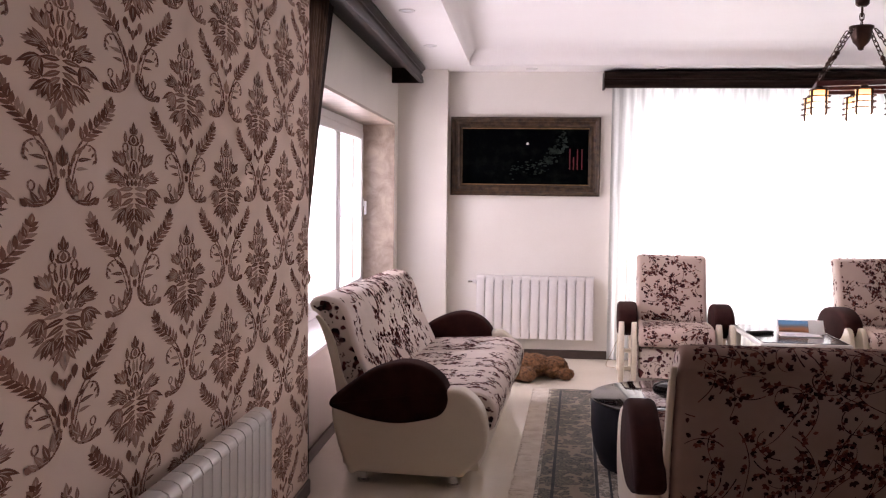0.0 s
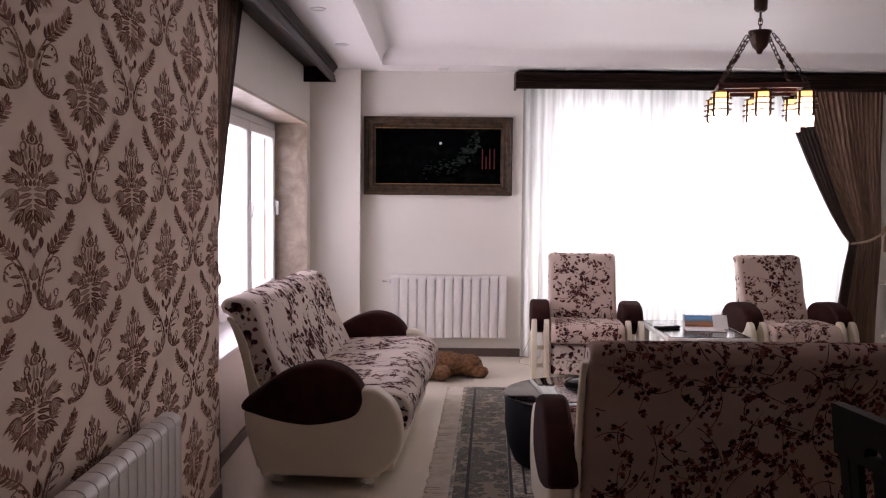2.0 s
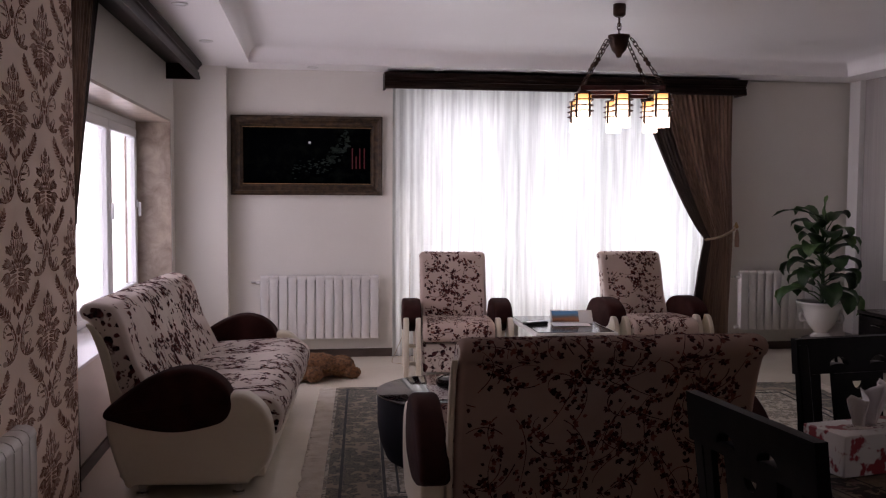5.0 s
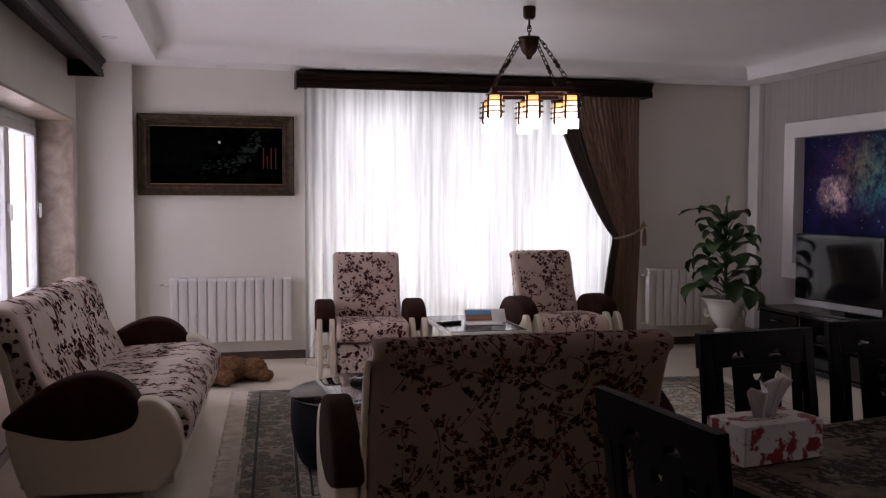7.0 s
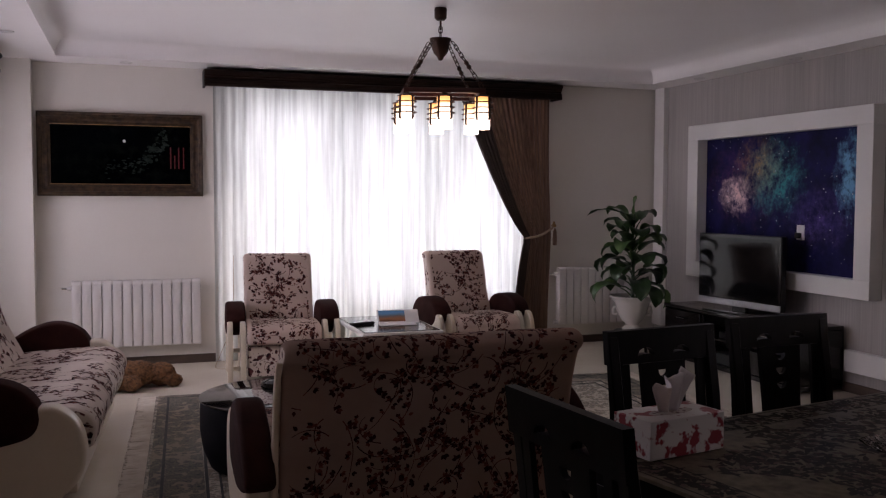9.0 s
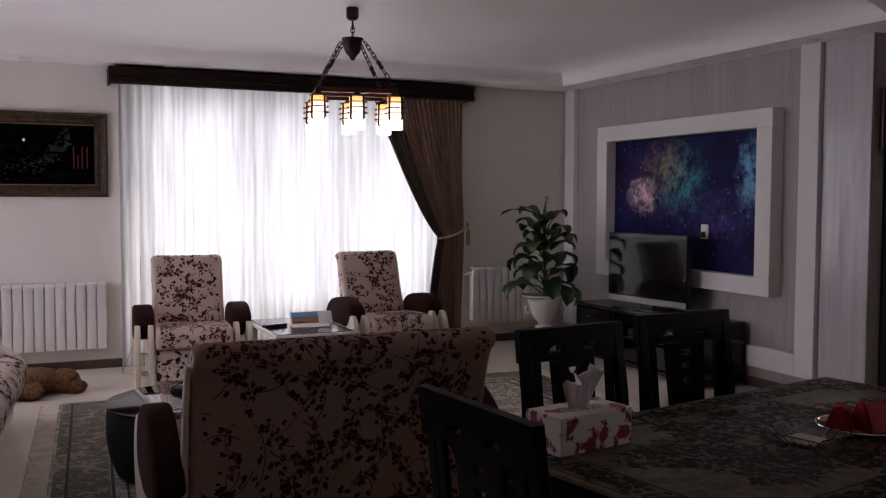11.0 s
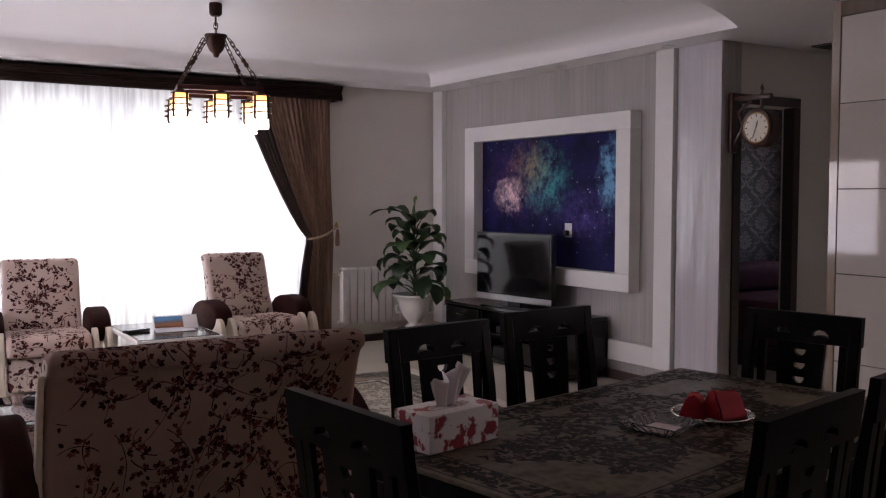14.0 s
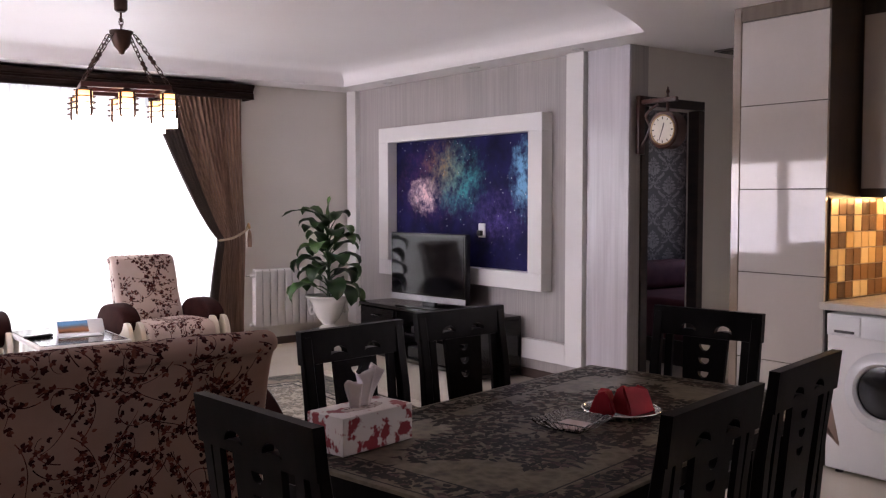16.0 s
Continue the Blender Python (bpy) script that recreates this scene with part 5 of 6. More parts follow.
def plant():
    rnd = random.Random(11)
    x, y = 4.40, 7.55
    st = thing("plant_stand", pose(x, y, 0), "low dark wooden plant stand", "plant stand")
    part("top", lathe(B(), [(0, 0.205), (0.16, 0.205), (0.165, 0.212), (0.165, 0.225), (0.155, 0.232), (0, 0.232)], 32), M["black_wood"], st)
    for k in range(4):
        a = math.pi / 4 + k * math.pi / 2
        part("leg", tube(B(), [(0.11 * math.cos(a), 0.11 * math.sin(a), 0.205), (0.14 * math.cos(a), 0.14 * math.sin(a), 0.0)], 0.014, 8), M["black_wood"], st)
    u = thing("plant_urn", pose(x, y, 0.233), "white footed urn with scroll handles holding a leafy plant", "plant pot")
    prof = [(0, 0), (0.085, 0), (0.09, 0.012), (0.075, 0.03), (0.055, 0.045), (0.066, 0.065), (0.100, 0.10), (0.126, 0.15), (0.142, 0.20), (0.158, 0.25), (0.182, 0.285), (0.215, 0.305), (0.215, 0.318), (0.195, 0.320), (0.175, 0.30), (0.150, 0.285), (0, 0.280)]
    part("urn", lathe(B(), prof, 40), M["white_gloss"], u)
    for s in (-1, 1):
        part("handle", tube(B(), spline([(s * 0.128, 0, 0.150), (s * 0.160, 0, 0.142), (s * 0.172, 0, 0.172), (s * 0.165, 0, 0.205), (s * 0.146, 0, 0.208)], 20), 0.014, 8), M["white_gloss"], u).rotation_euler = (0, 0, -0.5)
    part("soil", lathe(B(), [(0, 0.292), (0.158, 0.290), (0.158, 0.281), (0, 0.281)], 24), varied("potting_soil", (0.02, 0.014, 0.01), (0.05, 0.035, 0.025), 40, 0.95, grain=120, bump=0.8), u)
    green = Mat("green_leaf", (0.03, 0.08, 0.02), 0.38)
    v = green.coord()
    isl = green.t.nodes.new("ShaderNodeObjectInfo").outputs["Random"]
    k = green.math("ADD", green.math("MULTIPLY", isl, 0.55), green.math("MULTIPLY", green.noise(18, 4, 0.6, v), 0.55))
    green.colour(green.ramp(k, (0.25, (0.012, 0.036, 0.012)), (0.6, (0.028, 0.075, 0.022)), (0.85, (0.08, 0.16, 0.042))))
    green.b.inputs["Subsurface Weight"].default_value = 0.0
    green.bump(green.noise(30, 3, 0.6, v), 0.3, 0.002)
    p = thing("potted_plant", pose(x, y, 0.52), "leafy green dumb cane plant in the white urn", "plant")
    cane = tube(B(), spline([(0, 0, 0), (0.01, 0.01, 0.25), (-0.01, 0, 0.5), (0.01, 0, 0.72), (0.0, 0, 0.86)], 16), [0.018 - 0.0008 * i for i in range(17)], 8)
    part("stem", cane, green.m, p)
    for i in range(36):
        t = (i + 0.5) / 36
        a = i * 2.399 + rnd.uniform(-0.25, 0.25)
        z = 0.02 + 0.62 * t
        reach = 0.30 - 0.10 * t
        el = 0.15 + 0.75 * t + rnd.uniform(-0.15, 0.2)
        d = (math.cos(a) * math.cos(el), math.sin(a) * math.cos(el), math.sin(el))
        stalk = 0.08 + 0.06 * rnd.random()
        b = Vector((0, 0, z)) + Vector(d) * stalk
        bm = B()
        leaf_mesh(bm, b, d, rnd.uniform(0.95, 1.35) * reach, 0.155 + 0.05 * rnd.random(), 1.9 + 0.8 * rnd.random() - 0.3 * t, rnd)
        tube(bm, [(0, 0, z - 0.03), tuple(Vector((0, 0, z)) + Vector(d) * stalk * 0.5), tuple(b)], [0.007, 0.006, 0.004], 6)
        part("leaf", bm, green.m, p, smooth=60)
    for a, zt, l in ((2.62, 0.74, 0.46), (1.2, 0.78, 0.18)):
        bm = B()
        d = (math.cos(a) * 0.8, math.sin(a) * 0.8, 0.42) if l > 0.2 else (0.05, 0, 1)
        leaf_mesh(bm, (0, 0, zt), d, l, 0.055, 1.1 if l > 0.2 else 0.2, rnd)
        part("leaf", bm, green.m, p, smooth=60)


plant()

# ---- chandelier ----
def chandelier():
    cx, cy = 2.02, 6.05
    top = thing("chandelier", pose(cx, cy, 0), "rustic square chandelier with lit barred glass shades on chains", "chandelier")
    part("canopy", lathe(B(), [(0, CEIL - 0.001), (0.040, CEIL - 0.001), (0.043, CEIL - 0.015), (0.041, CEIL - 0.070), (0.026, CEIL - 0.085), (0, CEIL - 0.087)], 28), M["iron"], top)
    part("bowl", lathe(B(), [(0, 2.375), (0.015, 2.38), (0.022, 2.40), (0.046, 2.425), (0.060, 2.46), (0.064, 2.50), (0.074, 2.515), (0.072, 2.525), (0, 2.53)], 28), M["iron"], top)
    def chain(a, b, n, r=0.013):
        a, b = Vector(a), Vector(b)
        d = (b - a) / n
        q = d.to_track_quat("Z", "Y").to_matrix().to_4x4()
        for i in range(n):
            bm = B()
            h = d.length * 0.66
            pts = [(r * math.cos(k * math.pi / 6), 0, (h - r) * (1 if math.sin(k * math.pi / 6) >= 0 else -1) * (0.999 if abs(math.sin(k * math.pi / 6)) > 1e-6 else 0) + r * math.sin(k * math.pi / 6)) for k in range(12)]
            tube(bm, pts, 0.0035, 5, True)
            ob = part("chain_link", bm, M["iron"], top)
            ob.matrix_basis = Matrix.Translation(a + d * (i + 0.5)) @ q @ pose(0, 0, 0, 0, 0, 90 * (i % 2))
    part("rod", tube(B(), [(0, 0, CEIL - 0.087), (0, 0, 2.58)], 0.007, 8), M["iron"], top)
    chain((0, 0, 2.60), (0, 0, 2.53), 2)
    zf, s = 2.15, 0.25
    red = varied("red_brown_lacquer", (0.050, 0.010, 0.008), (0.085, 0.018, 0.013), 9, 0.3)
    turn = pose(0, 0, 0, 0, 0, -12)
    def put(ob):
        ob.matrix_basis = turn @ ob.matrix_basis
        return ob
    for a, b in (((-s, -s), (s, -s)), ((s, -s), (s, s)), ((s, s), (-s, s)), ((-s, s), (-s, -s))):
        x0, x1 = sorted((a[0], b[0]))
        y0, y1 = sorted((a[1], b[1]))
        put(part("frame_bar", box(B(), x0 - 0.018, x1 + 0.018, y0 - 0.018, y1 + 0.018, zf - 0.016, zf + 0.016, 0.004, 1), red, top, "red-brown wooden frame bar"))
    put(part("frame_bar", box(B(), -s + 0.019, s - 0.019, -0.018, 0.018, zf - 0.015, zf + 0.015, 0.004, 1), red, top))
    for x, y in ((-s, -s), (s, -s), (s, s), (-s, s)):
        p = turn @ Vector((x, y, zf + 0.02))
        q = Vector((0.070 * (1 if x > 0 else -1), 0.045 * (1 if y > 0 else -1), 2.50))
        mid = q.lerp(p, 0.42)
        mid2 = q.lerp(p, 0.60)
        chain(q, mid, 5)
        part("turned_link", tube(B(), [mid, mid.lerp(mid2, 0.25), mid.lerp(mid2, 0.5), mid.lerp(mid2, 0.75), mid2], [0.007, 0.017, 0.010, 0.017, 0.007], 10), M["iron"], top, "turned wooden spindle")
        chain(mid2, p, 4)
    glow = Mat("lit_amber_glass", (0.85, 0.6, 0.3), 0.35)
    v = glow.coord()
    sep = glow.t.nodes.new("ShaderNodeSeparateXYZ")
    glow.put(sep.inputs[0], v)
    up = glow.ramp(glow.math("ADD", glow.math("MULTIPLY", sep.outputs["Z"], 4.6), 1.0), (0.0, (1.0, 0.93, 0.80)), (0.55, (1.0, 0.86, 0.62)), (0.75, (0.95, 0.52, 0.16)), (1.0, (0.62, 0.30, 0.08)))
    glow.put(glow.b.inputs["Emission Color"], up)
    glow.put(glow.b.inputs["Emission Strength"], glow.ramp(glow.math("ADD", glow.math("MULTIPLY", sep.outputs["Z"], 4.6), 1.0), (0.0, 1.0), (0.6, 0.8), (1.0, 0.3)))
    em = glow.math("MULTIPLY", glow.ramp(glow.math("ADD", glow.math("MULTIPLY", sep.outputs["Z"], 4.6), 1.0), (0.0, 1.0), (0.55, 0.7), (1.0, 0.22)), 4.5)
    glow.put(glow.b.inputs["Emission Strength"], em)
    shade = mesh_of("shade", lathe(B(), [(0, -0.02), (0.047, -0.02), (0.050, -0.03), (0.050, -0.232), (0.047, -0.235), (0.045, -0.232), (0.045, -0.03), (0, -0.026)], 24), glow.m, 40)
    for i, (x, y) in enumerate(((-s, -s), (0, -s), (s, -s), (-s, s), (0, s), (s, s))):
        base = turn @ Vector((x, y, zf - 0.016))
        ob = tagged(new("shade", shade), "lit amber glass cylinder")
        ob.parent = top
        ob.location = base
        part("holder", lathe(B(), [(0, 0), (0.020, 0), (0.026, -0.012), (0.058, -0.020), (0.060, -0.026), (0, -0.022)], 20, tuple(base)), M["iron"], top)
        for k in range(4):
            a = k * math.pi / 2 + 0.5
            part("cage_bar", tube(B(), [(base.x + 0.056 * math.cos(a), base.y + 0.056 * math.sin(a), base.z - 0.022), (base.x + 0.060 * math.cos(a), base.y + 0.060 * math.sin(a), base.z - 0.16), (base.x + 0.052 * math.cos(a), base.y + 0.052 * math.sin(a), base.z - 0.175)], 0.008, 6), M["iron"], top)
        for z in (0.06, 0.095, 0.13):
            part("cage_ring", tube(B(), [(base.x + 0.066 * math.cos(q * math.pi / 9), base.y + 0.066 * math.sin(q * math.pi / 9), base.z - z) for q in range(18)], 0.0042, 5, True), M["iron"], top)


chandelier()

# ---- dining table and chairs ----
DT = pose(0, 0, 0, 0, 0, 11)


def stone_pattern():
    m = Mat("printed_marble_glass", (0.1, 0.09, 0.07), 0.12, Specular_IOR_Level=0.12)
    v = m.coord()
    a = m.noise(6, 6, 0.7, v, 1.2)
    b = m.voronoi(30, v)
    c = m.noise(40, 4, 0.7, v)
    k = m.math("ADD", m.math("MULTIPLY", a, 0.7), m.math("ADD", m.math("MULTIPLY", b, 0.25), m.math("MULTIPLY", c, 0.2)))
    m.colour(m.ramp(k, (0.35, (0.042, 0.032, 0.022)), (0.52, (0.120, 0.099, 0.066)), (0.68, (0.20, 0.170, 0.118)), (0.82, (0.075, 0.056, 0.040))))
    m.rough(m.math("ADD", m.math("MULTIPLY", c, 0.2), 0.22))
    return m.m


def dining_table():
    u0, u1, v0, v1, h = 1.60, 3.335, 1.17, 2.145, 0.76
    top = thing("dining_table", DT, "dark dining table with a patterned stone-look glass top", "dining table")
    part("tabletop", box(B(), u0, u1, v0, v1, h - 0.012, h, 0.004, 2), stone_pattern(), top, "patterned dark stone-look glass top")
    dark = Mat("table_print", (0.02, 0.015, 0.012), 0.3, Specular_IOR_Level=0.03)
    dark.colour(dark.ramp(dark.t.nodes.new("ShaderNodeNewGeometry").outputs["Random Per Island"], (0.0, (0.006, 0.005, 0.004)), (0.66, (0.016, 0.012, 0.009)), (0.84, (0.07, 0.038, 0.032)), (1.0, (0.17, 0.115, 0.095))))
    rnd = random.Random(21)
    shapes = []
    cu, cv = (u0 + u1) / 2, (v0 + v1) / 2
    while len(shapes) < 3900:
        x, y = rnd.uniform(u0 + 0.03, u1 - 0.03), rnd.uniform(v0 + 0.03, v1 - 0.03)
        e = math.hypot((x - cu) / 0.68, (y - cv) / 0.355)
        edge = min(x - u0, u1 - x, y - v0, v1 - y)
        corner = math.hypot(min(x - u0, u1 - x), min(y - v0, v1 - y))
        wav = 0.12 * math.sin(9 * math.atan2(y - cv, x - cu))
        if (e < 0.9 + wav and not 0.30 < e < 0.38) or 0.035 < edge < 0.115 or corner < 0.26:
            leaf(shapes, x, y, rnd.uniform(0, 2 * math.pi), rnd.uniform(0.02, 0.05), rnd.uniform(0.010, 0.022), rnd.uniform(-0.3, 0.3))
    for inset in (0.022, 0.128):
        for a, b in (((u0 + inset, v0 + inset), (u1 - inset, v0 + inset)), ((u1 - inset, v0 + inset), (u1 - inset, v1 - inset)), ((u1 - inset, v1 - inset), (u0 + inset, v1 - inset)), ((u0 + inset, v1 - inset), (u0 + inset, v0 + inset))):
            d = (Vector(b) - Vector(a)).normalized() * 0.003
            shapes.append([(a[0] - d.y, a[1] + d.x), (a[0] + d.y, a[1] - d.x), (b[0] + d.y, b[1] - d.x), (b[0] - d.y, b[1] + d.x)])
    verts, faces = [], []
    for l in shapes:
        if any(not (u0 + 0.01 < x < u1 - 0.01 and v0 + 0.01 < y < v1 - 0.01) for x, y in l):
            continue
        k, z = len(verts), h + 0.0003 + 0.0006 * rnd.random()
        verts.extend((x, y, z) for x, y in l)
        faces.append(list(range(k, k + len(l))))
    me = bpy.data.meshes.new("printed_ornament")
    me.from_pydata(verts, [], faces)
    me.materials.append(dark.m)
    ob = new("printed_ornament", me)
    ob.parent = top
    tagged(ob, "dark printed leaf ornament", kind="stuff")
    # corner of the printed cover that hangs over the edge
    bm = B()
    fold = [bm.verts.new(c) for c in ((u1 - 0.16, v0 - 0.003, h - 0.002), (u1 + 0.004, v0 - 0.004, h + 0.002), (u1 + 0.004, v0 + 0.13, h - 0.002), (u1 - 0.02, v0 - 0.012, h - 0.10), (u1 + 0.030, v0 - 0.030, h - 0.17), (u1 + 0.020, v0 + 0.05, h - 0.09))]
    for f in ((0, 3, 1), (3, 4, 1), (1, 4, 5), (1, 5, 2)):
        bm.faces.new([fold[i] for i in f])
    r = bmesh.ops.extrude_face_region(bm, geom=bm.faces[:])
    for v in r["geom"]:
        if isinstance(v, bmesh.types.BMVert):
            v.co += Vector((0.003, -0.003, 0.001))
    bmesh.ops.recalc_face_normals(bm, faces=bm.faces[:])
    part("cover_corner", bm, M["cream_cloth"], top, "pale hanging corner of the table cover")
    part("apron", box(B(), u0 + 0.06, u1 - 0.06, v0 + 0.06, v1 - 0.06, h - 0.10, h - 0.0125, 0.004, 1), M["black_wood"], top)
    for x in (u0 + 0.07, u1 - 0.15):
        for y in (v0 + 0.07, v1 - 0.15):
            part("leg", box(B(), x, x + 0.08, y, y + 0.08, 0, h - 0.101, 0.008, 2), M["black_wood"], top)


dining_table()


def dining_chair():
    """Chair facing +y; the centre of its seat is over the origin; its back leans to -y."""
    top = thing("dining_chair", Matrix.Identity(4), "black wooden dining chair with a pierced slatted back", "chair", "chairs round the dining table")
    W, H = 0.236, 1.0
    def post(x):
        prof = [(-0.20, 0.0), (-0.165, 0.0), (-0.175, 0.42), (-0.205, 0.75), (-0.245, H - 0.02), (-0.270, H - 0.02), (-0.240, 0.75), (-0.215, 0.42)]
        return prism(B(), prof, x, x + 0.042, "x", 0.004, 1)
    part("back_post", post(-W), M["black_wood"], top)
    part("back_post", post(W - 0.042), M["black_wood"], top)
    for x in (-W + 0.01, W - 0.05):
        part("front_leg", box(B(), x, x + 0.04, 0.19, 0.23, 0, 0.42, 0.005, 1), M["black_wood"], top)
    part("seat", box(B(), -W + 0.005, W - 0.005, -0.205, 0.245, 0.42, 0.47, 0.018, 3), M["black_plastic"], top, "padded black seat")
    for y in (-0.18, 0.195):
        part("seat_rail", box(B(), -W + 0.045, W - 0.045, y, y + 0.022, 0.36, 0.419), M["black_wood"], top)
    for x in (-W + 0.012, W - 0.034):
        part("side_rail", box(B(), x, x + 0.022, -0.16, 0.189, 0.36, 0.419), M["black_wood"], top)
    def y_at(z):
        return -0.195 - 0.062 * max(0.0, (z - 0.42)) / 0.58 - 0.006
    # top rail: a board with a crescent cut under its edge
    def board(outline, holes, thick, name, label=""):
        bm = B()
        edges = []
        for loop in [outline] + holes:
            vs = [bm.verts.new((x, y_at(z) - thick / 2, z)) for x, z in loop]
            edges += [bm.edges.new((vs[i], vs[(i + 1) % len(vs)])) for i in range(len(vs))]
        bmesh.ops.triangle_fill(bm, use_beauty=True, edges=edges)
        r = bmesh.ops.extrude_face_region(bm, geom=bm.faces[:])
        for v in r["geom"]:
            if isinstance(v, bmesh.types.BMVert):
                v.co.y += thick
        bmesh.ops.recalc_face_normals(bm, faces=bm.faces[:])
        return part(name, bm, M["black_wood"], top, label, smooth=30)
    def moon(cx, cz, w, h):
        return [(cx + w * math.cos(a), cz - h * math.sin(a)) for a in np.linspace(0, math.pi, 9)]
    def crescent(cx, cz, w, h):
        up = [(cx + w * math.cos(a), cz + h * math.sin(a)) for a in np.linspace(0, math.pi, 9)]
        dn = [(cx + w * 0.9 * math.cos(a), cz + h * 0.25 * math.sin(a)) for a in np.linspace(math.pi, 0, 9)][1:-1]
        return up + dn
    rail = [(-W - 0.002, H - 0.115), (-W - 0.002, H), (W + 0.002, H), (W + 0.002, H - 0.115)]
    board(rail, [crescent(-0.078, H - 0.092, 0.038, 0.030), crescent(0.078, H - 0.092, 0.038, 0.030)], 0.030, "top_rail", "top rail with crescent cut-outs")
    splat = [(-0.078, 0.47), (-0.098, H - 0.117), (0.098, H - 0.117), (0.078, 0.47)]
    board(splat, [moon(0, z, 0.024, 0.026) for z in (0.855, 0.80, 0.745, 0.62)], 0.018, "centre_splat", "wide slat with four half-moon cut-outs")
    for x in (-0.163, 0.163):
        s = 1 if x > 0 else -1
        board([(x - 0.020, 0.47), (x - 0.020 + s * 0.004, H - 0.117), (x + 0.012 + s * 0.004, H - 0.117), (x + 0.012, 0.47)], [], 0.016, "side_slat")
    return top


def chair_pose(u, v, turn):
    """The top of the back stands at (u, v) of the table's plan; turn is the way the chair faces."""
    p = DT @ Vector((u, v, 0))
    r = radians(11 + turn)
    back = Vector((math.sin(r), -math.cos(r), 0)) * 0.255
    return pose(p.x - back.x, p.y - back.y, 0, 0, 0, 11 + turn)


first = dining_chair()
first.matrix_basis = chair_pose(2.306, 2.490, 177)
for u, v, turn in ((2.945, 2.525, 172), (3.605, 1.755, 90), (1.277, 1.687, -94.4), (2.045, 0.985, 0), (2.68, 1.01, 0)):
    copy_thing(first, chair_pose(u, v, turn))

# ---- things on the dining table ----
TZ = 0.7615


def tissue_box():
    m = pose(1.312, 2.166, TZ, 0, 0, 11.5)
    top = thing("tissue_box", m, "white tissue box printed with red blossoms on the dining table", "tissue box")
    w = Mat("blossom_card", (0.75, 0.72, 0.7), 0.4)
    v = w.coord()
    f = w.math("ADD", w.noise(14, 3, 0.7, v), w.math("MULTIPLY", w.voronoi(30, v), 0.22))
    w.colour(w.mix(w.ramp(f, (0.63, 0.0), (0.69, 1.0)), (0.74, 0.70, 0.68), (0.30, 0.016, 0.028)))
    part("carton", box(B(), 0, 0.272, 0, 0.148, 0, 0.105, 0.002, 1), w.m, top)
    part("slot", lathe(B(), [(0, 0.1052), (0.055, 0.1052), (0.055, 0.1060), (0, 0.1060)], 24, (0.135, 0.068, 0), 1.4, 0.5), M["printed"], top, "oval opening")
    bm = B()
    n, k = 28, 10
    rows = []
    for j in range(k + 1):
        t = j / k
        row = []
        for i in range(n + 1):
            q = i / n
            x = 0.138 + (q - 0.5) * (0.080 + 0.044 * t) + 0.012 * t
            y = 0.074 + (0.010 + 0.014 * t) * math.sin(15 * q + 1.5 * t) + 0.008 * t * math.sin(31 * q + 4)
            z = 0.103 + t * (0.070 + 0.060 * q - 0.11 * max(0.0, q - 0.78)) + 0.008 * t * math.sin(23 * q)
            row.append(bm.verts.new((x, y, z)))
        rows.append(row)
    for a, b in zip(rows, rows[1:]):
        for i in range(n):
            bm.faces.new((a[i], a[i + 1], b[i + 1], b[i]))
    paper = varied("tissue_paper", (0.84, 0.80, 0.82), (0.90, 0.87, 0.88), 9, 0.9, grain=150)
    tis = part("tissue", bm, paper, top, "crumpled white tissue", smooth=180)
    s = tis.modifiers.new("thick", "SOLIDIFY")
    s.thickness = 0.0012


tissue_box()


